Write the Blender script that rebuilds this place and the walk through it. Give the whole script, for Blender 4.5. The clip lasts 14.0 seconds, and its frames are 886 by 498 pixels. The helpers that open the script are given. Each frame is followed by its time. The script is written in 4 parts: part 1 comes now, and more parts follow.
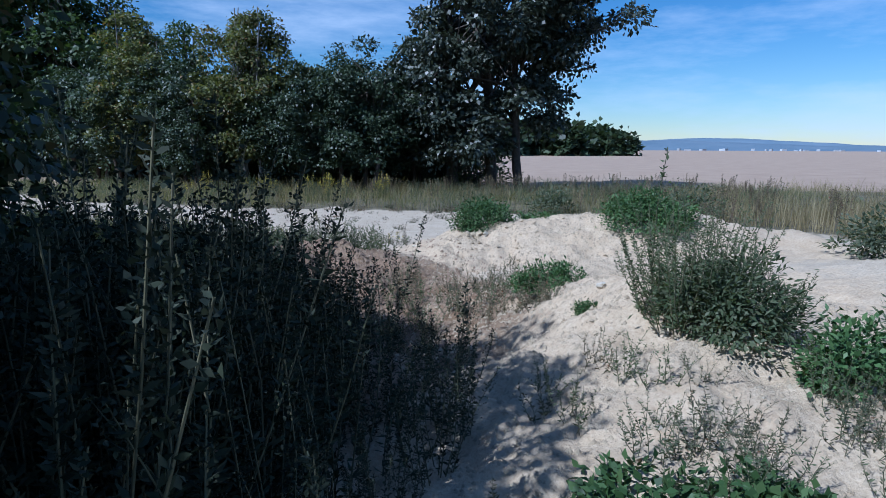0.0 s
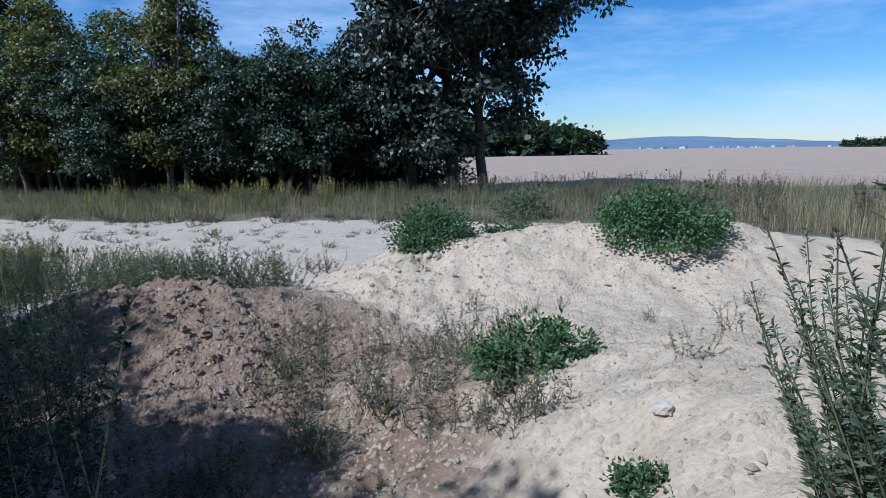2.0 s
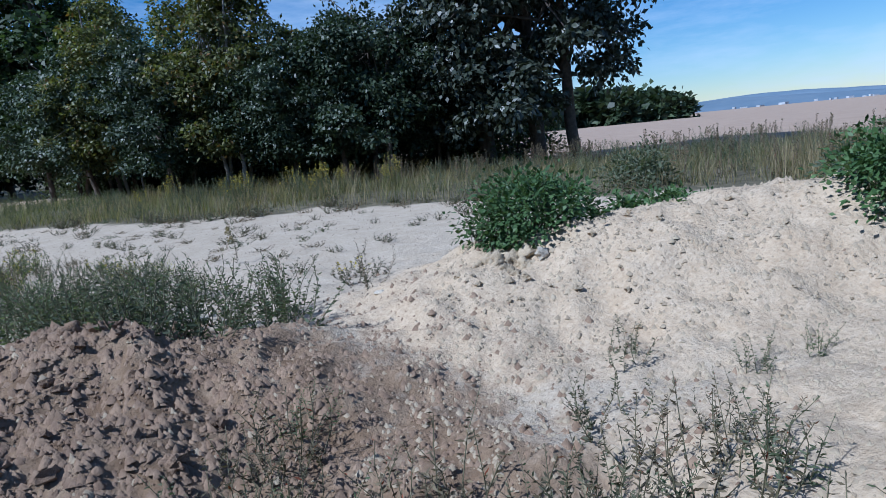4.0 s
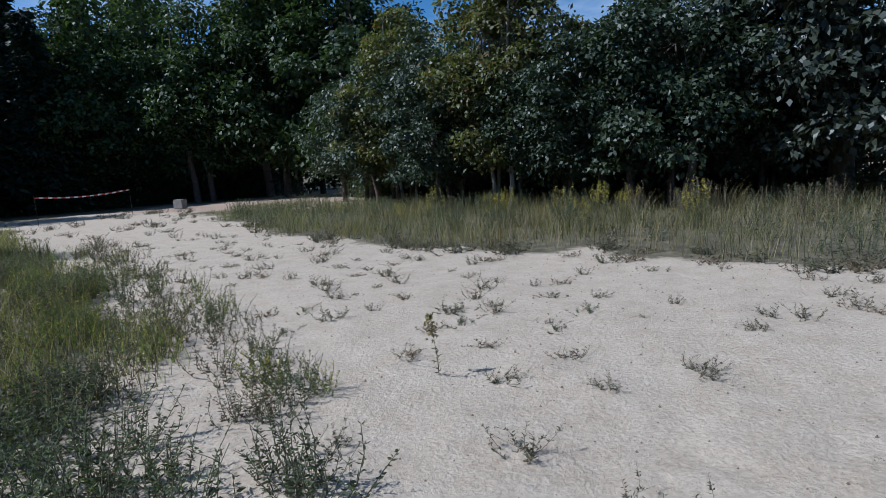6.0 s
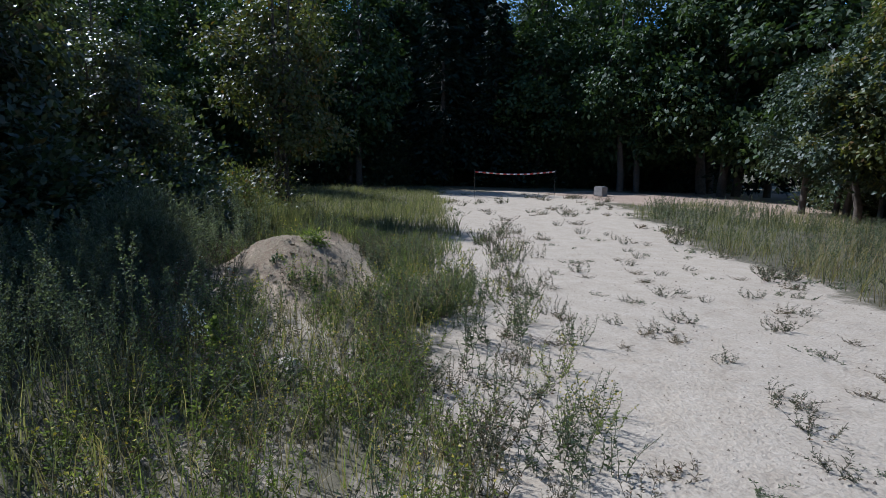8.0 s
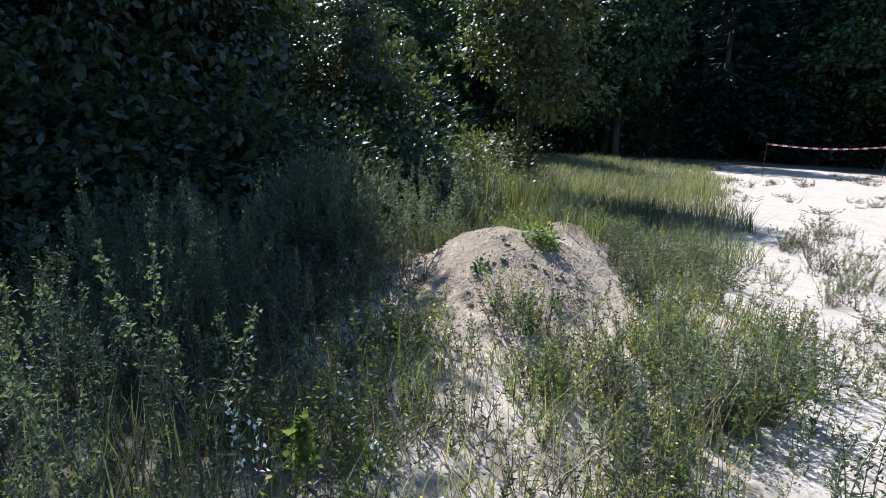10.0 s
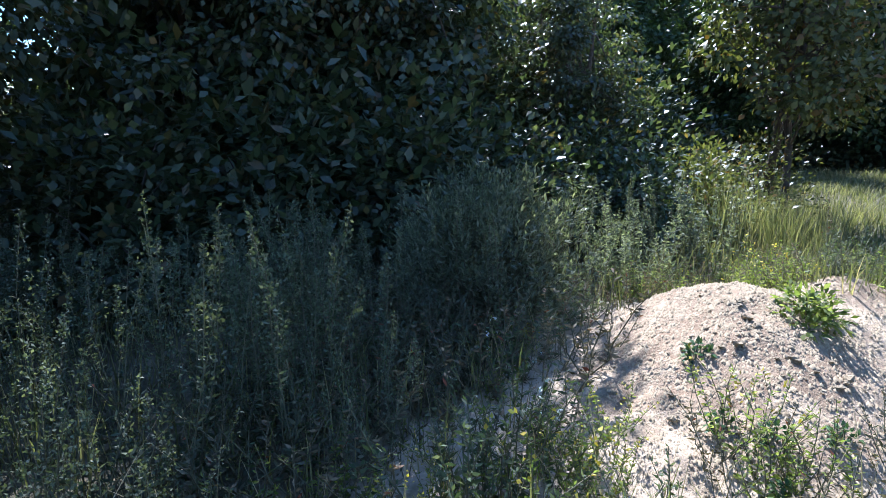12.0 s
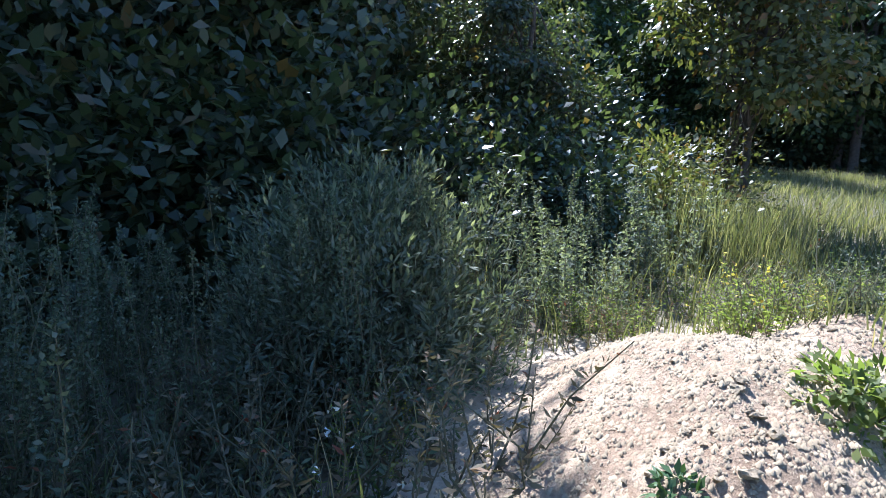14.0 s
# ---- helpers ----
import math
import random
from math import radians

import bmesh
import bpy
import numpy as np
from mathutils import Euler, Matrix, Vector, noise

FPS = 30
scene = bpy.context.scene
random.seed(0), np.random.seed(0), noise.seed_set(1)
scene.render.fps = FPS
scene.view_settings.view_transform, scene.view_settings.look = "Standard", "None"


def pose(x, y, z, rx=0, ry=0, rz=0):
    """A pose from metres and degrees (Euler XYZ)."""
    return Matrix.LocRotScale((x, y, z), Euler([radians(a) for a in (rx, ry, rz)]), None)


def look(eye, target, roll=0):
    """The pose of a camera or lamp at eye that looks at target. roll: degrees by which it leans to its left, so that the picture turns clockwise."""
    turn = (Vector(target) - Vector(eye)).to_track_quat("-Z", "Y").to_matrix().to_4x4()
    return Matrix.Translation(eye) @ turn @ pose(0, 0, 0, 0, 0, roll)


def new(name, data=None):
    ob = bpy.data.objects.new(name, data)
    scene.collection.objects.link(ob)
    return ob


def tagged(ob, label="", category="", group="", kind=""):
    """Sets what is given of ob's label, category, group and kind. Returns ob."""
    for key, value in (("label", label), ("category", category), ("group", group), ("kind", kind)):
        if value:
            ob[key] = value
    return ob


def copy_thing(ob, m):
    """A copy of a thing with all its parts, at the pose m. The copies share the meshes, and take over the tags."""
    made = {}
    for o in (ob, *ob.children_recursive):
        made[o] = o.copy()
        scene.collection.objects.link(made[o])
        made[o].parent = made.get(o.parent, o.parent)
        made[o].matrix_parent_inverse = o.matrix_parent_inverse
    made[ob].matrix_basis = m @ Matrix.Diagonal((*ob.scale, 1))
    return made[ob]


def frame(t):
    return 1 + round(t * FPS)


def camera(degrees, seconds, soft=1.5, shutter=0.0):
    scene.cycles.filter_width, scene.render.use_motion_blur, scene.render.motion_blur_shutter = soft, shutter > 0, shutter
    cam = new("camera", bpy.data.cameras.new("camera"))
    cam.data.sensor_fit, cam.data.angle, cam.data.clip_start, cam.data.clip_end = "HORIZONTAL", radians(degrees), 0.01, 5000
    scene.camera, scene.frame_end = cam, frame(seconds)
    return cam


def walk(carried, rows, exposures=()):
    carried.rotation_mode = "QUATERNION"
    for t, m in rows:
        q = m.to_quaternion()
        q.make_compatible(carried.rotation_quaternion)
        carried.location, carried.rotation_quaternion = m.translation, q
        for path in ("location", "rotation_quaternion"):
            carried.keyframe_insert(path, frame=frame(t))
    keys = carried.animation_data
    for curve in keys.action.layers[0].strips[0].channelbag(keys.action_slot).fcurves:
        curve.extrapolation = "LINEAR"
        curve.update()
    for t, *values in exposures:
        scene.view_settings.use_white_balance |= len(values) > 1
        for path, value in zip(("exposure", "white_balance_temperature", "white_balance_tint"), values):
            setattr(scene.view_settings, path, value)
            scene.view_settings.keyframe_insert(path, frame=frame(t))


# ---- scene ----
EXPOSURES = [(0.0, 0.12, 4700, 11), (2.2, 0.14, 4800, 11), (4.5, 0.08, 4800, 11), (5.8, 0.0, 5150, 12), (7.7, 0.05, 5150, 12), (9.8, 1.0, 5200, 14), (11.5, 1.78, 5150, 16), (14.0, 1.95, 5150, 16)]
cam = camera(75.0, 14.0, soft=0.7)
PATH = [
    (0.0, look((6.789, 4.553, 1.78), (6.623, 6.517, 1.438), 0.3)),
    (0.5, look((6.849, 5.132, 1.744), (6.778, 7.102, 1.403), -1.4)),
    (1.0, look((6.877, 5.858, 1.621), (6.948, 7.841, 1.375), -1.2)),
    (1.5, look((6.919, 6.621, 1.594), (6.985, 8.592, 1.262), -1.9)),
    (2.0, look((6.964, 7.259, 1.616), (6.905, 9.23, 1.283), -0.8)),
    (2.2, look((6.951, 7.47, 1.596), (6.936, 9.441, 1.256), -1.0)),
    (4.3, pose(6.639, 10.359, 1.245, 79.06, 5.07, 11.94)),
    (4.5, pose(6.570, 10.657, 1.299, 80.76, 3.93, 14.85)),
    (5.0, pose(6.347, 11.333, 1.377, 79.21, 2.01, 27.44)),
    (5.5, pose(6.011, 12.077, 1.414, 80.24, 2.27, 28.98)),
    (6.0, pose(5.650, 12.779, 1.497, 81.65, 3.72, 36.28)),
    (6.5, pose(5.110, 13.429, 1.498, 81.31, -0.39, 47.70)),
    (7.0, pose(4.369, 13.917, 1.536, 78.75, -1.62, 58.01)),
    (7.5, pose(3.733, 14.270, 1.575, 77.91, -3.23, 72.51)),
    (7.7, pose(3.475, 14.380, 1.578, 79.54, -2.41, 74.58)),
    (9.8, pose(0.974, 14.698, 1.521, 79.43, -1.99, 95.86)),
    (10.0, pose(0.769, 14.676, 1.519, 77.56, -2.32, 101.25)),
    (10.5, pose(0.349, 14.644, 1.483, 76.81, -1.59, 106.36)),
    (11.0, pose(0.030, 14.612, 1.473, 78.96, -3.02, 108.92)),
    (11.5, pose(-0.277, 14.590, 1.481, 78.80, -2.05, 120.05)),
    (12.0, pose(-0.531, 14.571, 1.469, 78.47, -1.00, 123.24)),
    (12.5, pose(-0.869, 14.510, 1.433, 78.44, -0.04, 125.66)),
    (13.0, pose(-1.152, 14.474, 1.419, 77.58, 0.74, 120.88)),
    (13.5, pose(-1.525, 14.403, 1.407, 75.32, -2.59, 119.41)),
    (14.0, pose(-1.802, 14.279, 1.373, 78.10, -1.95, 118.69)),
]

walk(cam, PATH, EXPOSURES)

# ---------------------------------------------------------------- world and sun
SUN_YAW, SUN_ELEV = 130.0, 46.0
world = bpy.data.worlds.new("world")
scene.world = world
world.use_nodes = True
wn, wl = world.node_tree.nodes, world.node_tree.links
wn.clear()
sky = wn.new("ShaderNodeTexSky")
sky.sky_type, sky.sun_disc = "NISHITA", False
sky.sun_elevation, sky.sun_rotation = radians(SUN_ELEV), radians(-SUN_YAW)
sky.air_density, sky.dust_density, sky.ozone_density = 1.15, 0.0, 4.0
wc = wn.new("ShaderNodeTexCoord")
wm = wn.new("ShaderNodeMapping")
wm.inputs["Scale"].default_value = (1.0, 1.6, 5.0)
wnz = wn.new("ShaderNodeTexNoise")
wnz.inputs["Scale"].default_value, wnz.inputs["Detail"].default_value, wnz.inputs["Roughness"].default_value = 2.2, 7, 0.62
wr = wn.new("ShaderNodeValToRGB")
wr.color_ramp.elements[0].position, wr.color_ramp.elements[1].position = 0.47, 0.9
wmix = wn.new("ShaderNodeMixRGB")
wmix.inputs[2].default_value = (8.6, 9.1, 9.8, 1)
wb = wn.new("ShaderNodeBackground")
wb.inputs["Strength"].default_value = 0.078
wo = wn.new("ShaderNodeOutputWorld")
wl.new(wc.outputs["Generated"], wm.inputs["Vector"])
wl.new(wm.outputs["Vector"], wnz.inputs["Vector"])
wl.new(wnz.outputs["Fac"], wr.inputs["Fac"])
wl.new(wr.outputs["Color"], wmix.inputs["Fac"])
whs = wn.new("ShaderNodeHueSaturation")
whs.inputs["Saturation"].default_value = 1.25
wl.new(sky.outputs["Color"], whs.inputs["Color"])
wl.new(whs.outputs["Color"], wmix.inputs[1])
wl.new(wmix.outputs["Color"], wb.inputs["Color"])
wl.new(wb.outputs["Background"], wo.inputs["Surface"])

sun = new("sun", bpy.data.lights.new("sun", "SUN"))
sun.data.energy, sun.data.angle, sun.data.color = 5.0, radians(0.53), (1.0, 0.95, 0.87)
sy, se = radians(SUN_YAW), radians(SUN_ELEV)
sun_way = Vector((-math.sin(sy) * math.cos(se), math.cos(sy) * math.cos(se), math.sin(se)))
sun.matrix_world = look(sun_way * 60, (0, 0, 0))


# ---------------------------------------------------------------- materials
def nodes_of(name):
    m = bpy.data.materials.new(name)
    m.use_nodes = True
    n, l = m.node_tree.nodes, m.node_tree.links
    return m, n, l, n["Principled BSDF"]


def noise_node(n, l, scale, detail=5, rough=0.6, coord="Object"):
    tc, nz = n.new("ShaderNodeTexCoord"), n.new("ShaderNodeTexNoise")
    nz.inputs["Scale"].default_value, nz.inputs["Detail"].default_value, nz.inputs["Roughness"].default_value = scale, detail, rough
    l.new(tc.outputs[coord], nz.inputs["Vector"])
    return nz


def ramp(n, l, src, stops):
    r = n.new("ShaderNodeValToRGB")
    e = r.color_ramp.elements
    while len(e) < len(stops):
        e.new(0.5)
    for k, (p, c) in enumerate(stops):
        e[k].position, e[k].color = p, (*c, 1)
    l.new(src, r.inputs["Fac"])
    return r.outputs["Color"]


def mix(n, l, fac, a, b, mode="MIX"):
    x = n.new("ShaderNodeMixRGB")
    x.blend_type = mode
    for k, v in ((0, fac), (1, a), (2, b)):
        if isinstance(v, (int, float)):
            x.inputs[k].default_value = v
        elif isinstance(v, tuple):
            x.inputs[k].default_value = (*v, 1)
        else:
            l.new(v, x.inputs[k])
    return x.outputs["Color"]


def leaf_material(name, dark, mid, light, through_light=0.25, rough=0.55, odd=None, gloss=0.25):
    """Foliage: each leaf takes its own tone, a part of the light passes through."""
    m, n, l, b = nodes_of(name)
    g = n.new("ShaderNodeNewGeometry")
    stops = [(0.0, dark), (0.45, mid), (0.9, light)]
    if odd:
        stops += [(0.96, odd)]
    c = ramp(n, l, g.outputs["Random Per Island"], stops)
    info = n.new("ShaderNodeObjectInfo")
    hsv = n.new("ShaderNodeHueSaturation")
    hsv.inputs["Hue"].default_value = 0.5
    mr = n.new("ShaderNodeMapRange")
    mr.inputs["To Min"].default_value, mr.inputs["To Max"].default_value = 0.8, 1.2
    l.new(info.outputs["Random"], mr.inputs["Value"])
    l.new(mr.outputs["Result"], hsv.inputs["Value"])
    l.new(c, hsv.inputs["Color"])
    nz = noise_node(n, l, 1.3, 3)
    c = mix(n, l, 0.35, hsv.outputs["Color"], ramp(n, l, nz.outputs["Fac"], [(0.3, (0.45, 0.45, 0.45)), (0.7, (1, 1, 1))]), "MULTIPLY")
    l.new(c, b.inputs["Base Color"])
    b.inputs["Roughness"].default_value = rough
    b.inputs["Specular IOR Level"].default_value = gloss
    tr = n.new("ShaderNodeBsdfTranslucent")
    l.new(mix(n, l, 1.0, c, (1.2, 1.25, 0.55), "MULTIPLY"), tr.inputs["Color"])
    ms = n.new("ShaderNodeMixShader")
    ms.inputs["Fac"].default_value = through_light
    l.new(b.outputs["BSDF"], ms.inputs[1])
    l.new(tr.outputs["BSDF"], ms.inputs[2])
    l.new(ms.outputs["Shader"], n["Material Output"].inputs["Surface"])
    return m


def plain(name, a, b2, scale=20.0, rough=0.85, bump=0.3, dist=0.01):
    """A mottled matt surface with fine relief."""
    m, n, l, b = nodes_of(name)
    nz = noise_node(n, l, scale, 8, 0.65)
    nz2 = noise_node(n, l, scale * 0.13, 4)
    c = ramp(n, l, nz.outputs["Fac"], [(0.3, a), (0.7, b2)])
    c = mix(n, l, 0.5, c, ramp(n, l, nz2.outputs["Fac"], [(0.3, (0.6, 0.6, 0.6)), (0.7, (1, 1, 1))]), "MULTIPLY")
    info = n.new("ShaderNodeObjectInfo")
    mr = n.new("ShaderNodeMapRange")
    mr.inputs["To Min"].default_value, mr.inputs["To Max"].default_value = 0.75, 1.2
    l.new(info.outputs["Random"], mr.inputs["Value"])
    hsv = n.new("ShaderNodeHueSaturation")
    l.new(mr.outputs["Result"], hsv.inputs["Value"])
    l.new(c, hsv.inputs["Color"])
    l.new(hsv.outputs["Color"], b.inputs["Base Color"])
    b.inputs["Roughness"].default_value = rough
    bp = n.new("ShaderNodeBump")
    bp.inputs["Strength"].default_value, bp.inputs["Distance"].default_value = bump, dist
    l.new(nz.outputs["Fac"], bp.inputs["Height"])
    l.new(bp.outputs["Normal"], b.inputs["Normal"])
    return m


def ground_material():
    """Bare sand, reddish clay, rooted soil and stubble, mixed by the soil kinds of the plan."""
    m, n, l, b = nodes_of("soil")
    fine = noise_node(n, l, 38.0, 9, 0.7)
    midn = noise_node(n, l, 4.0, 6, 0.65)
    big = noise_node(n, l, 0.5, 4)
    grit = n.new("ShaderNodeTexVoronoi")
    grit.inputs["Scale"].default_value = 26.0
    tc = n.new("ShaderNodeTexCoord")
    l.new(tc.outputs["Object"], grit.inputs["Vector"])
    sand = ramp(n, l, fine.outputs["Fac"], [(0.25, (0.365, 0.295, 0.215)), (0.5, (0.505, 0.418, 0.31)), (0.75, (0.60, 0.51, 0.385))])
    sand = mix(n, l, 0.5, sand, ramp(n, l, midn.outputs["Fac"], [(0.35, (0.72, 0.68, 0.62)), (0.65, (1, 1, 1))]), "MULTIPLY")
    mound = ramp(n, l, fine.outputs["Fac"], [(0.25, (0.37, 0.278, 0.182)), (0.5, (0.515, 0.405, 0.278)), (0.78, (0.61, 0.50, 0.36))])
    mound = mix(n, l, 0.5, mound, ramp(n, l, midn.outputs["Fac"], [(0.35, (0.8, 0.735, 0.65)), (0.65, (1, 1, 1))]), "MULTIPLY")
    clay = ramp(n, l, midn.outputs["Fac"], [(0.3, (0.15, 0.097, 0.058)), (0.5, (0.26, 0.18, 0.113)), (0.7, (0.40, 0.30, 0.20))])
    clay = mix(n, l, 0.6, clay, ramp(n, l, fine.outputs["Fac"], [(0.3, (0.55, 0.5, 0.45)), (0.7, (1, 1, 1))]), "MULTIPLY")
    soil = ramp(n, l, midn.outputs["Fac"], [(0.3, (0.07, 0.065, 0.04)), (0.55, (0.14, 0.12, 0.075)), (0.75, (0.24, 0.20, 0.13))])
    field = ramp(n, l, big.outputs["Fac"], [(0.3, (0.34, 0.245, 0.175)), (0.7, (0.42, 0.31, 0.22))])
    field = mix(n, l, 0.25, field, ramp(n, l, fine.outputs["Fac"], [(0.3, (0.7, 0.7, 0.7)), (0.7, (1, 1, 1))]), "MULTIPLY")
    c = sand
    for key, col in (("mound", mound), ("clay", clay), ("rooted", soil), ("field", field)):
        at = n.new("ShaderNodeAttribute")
        at.attribute_name = key
        s = n.new("ShaderNodeMath")
        s.operation = "ADD"
        l.new(at.outputs["Fac"], s.inputs[0])
        k = n.new("ShaderNodeMath")
        k.operation = "MULTIPLY_ADD"
        l.new(midn.outputs["Fac"], k.inputs[0])
        k.inputs[1].default_value, k.inputs[2].default_value = 1.2, -0.6
        l.new(k.outputs[0], s.inputs[1])
        r = ramp(n, l, s.outputs[0], [(0.38, (0, 0, 0)), (0.62, (1, 1, 1))])
        c = mix(n, l, r, c, col)
    l.new(c, b.inputs["Base Color"])
    b.inputs["Roughness"].default_value = 0.95
    b.inputs["Specular IOR Level"].default_value = 0.15
    lump = noise_node(n, l, 13.0, 4, 0.6)
    b0 = n.new("ShaderNodeBump")
    b0.inputs["Strength"].default_value, b0.inputs["Distance"].default_value = 0.26, 0.05
    l.new(lump.outputs["Fac"], b0.inputs["Height"])
    b1, b2 = n.new("ShaderNodeBump"), n.new("ShaderNodeBump")
    l.new(b0.outputs["Normal"], b1.inputs["Normal"])
    b1.inputs["Strength"].default_value, b1.inputs["Distance"].default_value = 0.6, 0.032
    b2.inputs["Strength"].default_value, b2.inputs["Distance"].default_value = 0.16, 0.02
    l.new(fine.outputs["Fac"], b1.inputs["Height"])
    l.new(grit.outputs["Distance"], b2.inputs["Height"])
    l.new(b1.outputs["Normal"], b2.inputs["Normal"])
    l.new(b2.outputs["Normal"], b.inputs["Normal"])
    return m


SOIL = ground_material()
BARK = plain("bark", (0.05, 0.04, 0.03), (0.14, 0.11, 0.085), 9, 0.9, 0.8, 0.03)
BIRCH_BARK = plain("pale_bark", (0.12, 0.105, 0.085), (0.28, 0.255, 0.22), 7, 0.8, 0.4, 0.02)
MAPLE = leaf_material("maple_leaf", (0.022, 0.03, 0.018), (0.042, 0.052, 0.034), (0.075, 0.085, 0.06), 0.16, 0.42, None, 0.5)
SHADE = leaf_material("shade_leaf", (0.036, 0.052, 0.022), (0.062, 0.082, 0.038), (0.115, 0.13, 0.068), 0.4, 0.38, (0.12, 0.085, 0.03), 0.5)
ROUND = leaf_material("round_leaf", (0.024, 0.04, 0.016), (0.044, 0.068, 0.03), (0.082, 0.11, 0.056), 0.18, 0.5, None, 0.42)
YELLOWING = leaf_material("yellowing_leaf", (0.055, 0.068, 0.018), (0.10, 0.112, 0.034), (0.175, 0.175, 0.058), 0.34, 0.5, (0.17, 0.10, 0.03), 0.4)
BRIGHT = leaf_material("bright_leaf", (0.025, 0.046, 0.014), (0.048, 0.08, 0.024), (0.085, 0.125, 0.042), 0.3, 0.55, None, 0.35)
NEEDLE = leaf_material("needle", (0.008, 0.018, 0.010), (0.015, 0.03, 0.016), (0.028, 0.045, 0.024), 0.05, 0.6)
MUGWORT = leaf_material("mugwort_leaf", (0.068, 0.086, 0.05), (0.112, 0.136, 0.082), (0.20, 0.215, 0.145), 0.4, 0.7)
# darker copy of the mugwort leaf, deep shade put into the colour
SHADED_WORMWOOD = leaf_material("shaded_wormwood_leaf", (0.02, 0.028, 0.014), (0.032, 0.042, 0.023), (0.066, 0.074, 0.05), 0.1, 0.8)
# silvery mugwort leaf, made lighter to stand in for missing sky light
LIT_SILVER = leaf_material("lit_silver_leaf", (0.10, 0.118, 0.08), (0.16, 0.182, 0.125), (0.27, 0.285, 0.205), 0.42, 0.75)
CRUMB = plain("crumbled_soil", (0.2, 0.148, 0.085), (0.41, 0.32, 0.195), 25, 0.95, 0.6, 0.01)
NETTLE = leaf_material("nettle_leaf", (0.038, 0.072, 0.024), (0.068, 0.125, 0.042), (0.115, 0.18, 0.068), 0.25, 0.5)
WILLOW = leaf_material("narrow_leaf", (0.06, 0.085, 0.04), (0.105, 0.14, 0.07), (0.19, 0.21, 0.13), 0.4, 0.6)
FRESH = leaf_material("fresh_leaf", (0.10, 0.135, 0.035), (0.17, 0.215, 0.06), (0.26, 0.29, 0.10), 0.6, 0.6)
DRY = leaf_material("dry_leaf", (0.09, 0.075, 0.045), (0.16, 0.13, 0.08), (0.26, 0.21, 0.13), 0.15, 0.8, (0.2, 0.06, 0.03))
TUFT = leaf_material("tuft_leaf", (0.06, 0.064, 0.036), (0.10, 0.104, 0.062), (0.17, 0.165, 0.11), 0.2, 0.75, (0.19, 0.11, 0.06))
GRASS = leaf_material("grass_blade", (0.09, 0.1, 0.045), (0.165, 0.172, 0.08), (0.30, 0.272, 0.155), 0.45, 0.7)
STRAW = leaf_material("straw_blade", (0.16, 0.125, 0.065), (0.28, 0.225, 0.125), (0.40, 0.33, 0.2), 0.4, 0.75)
STEM = plain("green_stem", (0.10, 0.10, 0.05), (0.17, 0.15, 0.08), 30, 0.8, 0.1, 0.002)
DRY_STEM = plain("dry_stem", (0.12, 0.085, 0.055), (0.22, 0.17, 0.11), 30, 0.85, 0.1, 0.002)
YELLOW = leaf_material("yellow_flower", (0.32, 0.25, 0.03), (0.48, 0.38, 0.05), (0.6, 0.5, 0.08), 0.2, 0.6)
WHITE = leaf_material("white_flower", (0.5, 0.5, 0.45), (0.65, 0.65, 0.58), (0.75, 0.75, 0.7), 0.2, 0.6)
STONE = plain("pale_stone", (0.45, 0.385, 0.29), (0.68, 0.6, 0.475), 12, 0.9, 0.5, 0.02)
CLOD = plain("clay_clod", (0.19, 0.118, 0.072), (0.38, 0.265, 0.17), 14, 0.95, 0.8, 0.02)
SANDCLOD = plain("sand_clod", (0.36, 0.275, 0.175), (0.57, 0.465, 0.315), 14, 0.95, 0.7, 0.02)
CONCRETE = plain("concrete", (0.22, 0.21, 0.19), (0.36, 0.34, 0.31), 10, 0.9, 0.3, 0.01)
WOODGREY = plain("grey_wood", (0.02, 0.016, 0.012), (0.04, 0.034, 0.028), 12, 0.9, 0.4, 0.01)
# the distance's blue haze is put into the hill colour
HAZY_HILL = plain("hazy_hill", (0.10, 0.155, 0.21), (0.17, 0.22, 0.27), 0.004, 0.95, 0.0, 0.01)
PLASTER = plain("white_wall", (0.4, 0.43, 0.47), (0.55, 0.57, 0.6), 0.1, 0.8, 0.0, 0.01)
TAPE_W = plain("white_tape", (0.75, 0.75, 0.72), (0.82, 0.82, 0.8), 5, 0.5, 0.0, 0.01)
TAPE_R = plain("red_tape", (0.45, 0.04, 0.03), (0.55, 0.06, 0.04), 5, 0.5, 0.0, 0.01)


# ---------------------------------------------------------------- mesh helpers
def mesh_np(name, verts, faces, material, smooth=False):
    """A mesh from an array of places and an array of faces of one length."""
    me = bpy.data.meshes.new(name)
    verts, faces = np.asarray(verts, np.float32), np.asarray(faces, np.int32)
    k = faces.shape[1]
    me.vertices.add(len(verts))
    me.vertices.foreach_set("co", verts.ravel())
    me.loops.add(faces.size)
    me.loops.foreach_set("vertex_index", faces.ravel())
    me.polygons.add(len(faces))
    me.polygons.foreach_set("loop_start", np.arange(len(faces), dtype=np.int32) * k)
    if smooth:
        me.polygons.foreach_set("use_smooth", np.ones(len(faces), bool))
    me.update(calc_edges=True)
    me.validate()
    me.materials.append(material)
    return me


def part(name, me, parent, label=""):
    ob = new(name, me)
    ob.parent = parent
    return tagged(ob, label)


def empty(name, m, label, category, group="", kind=""):
    ob = new(name)
    ob.empty_display_size = 0.1
    ob.matrix_basis = m
    return tagged(ob, label, category, group, kind)


def unit(v):
    return v / np.maximum(np.linalg.norm(v, axis=-1, keepdims=True), 1e-9)


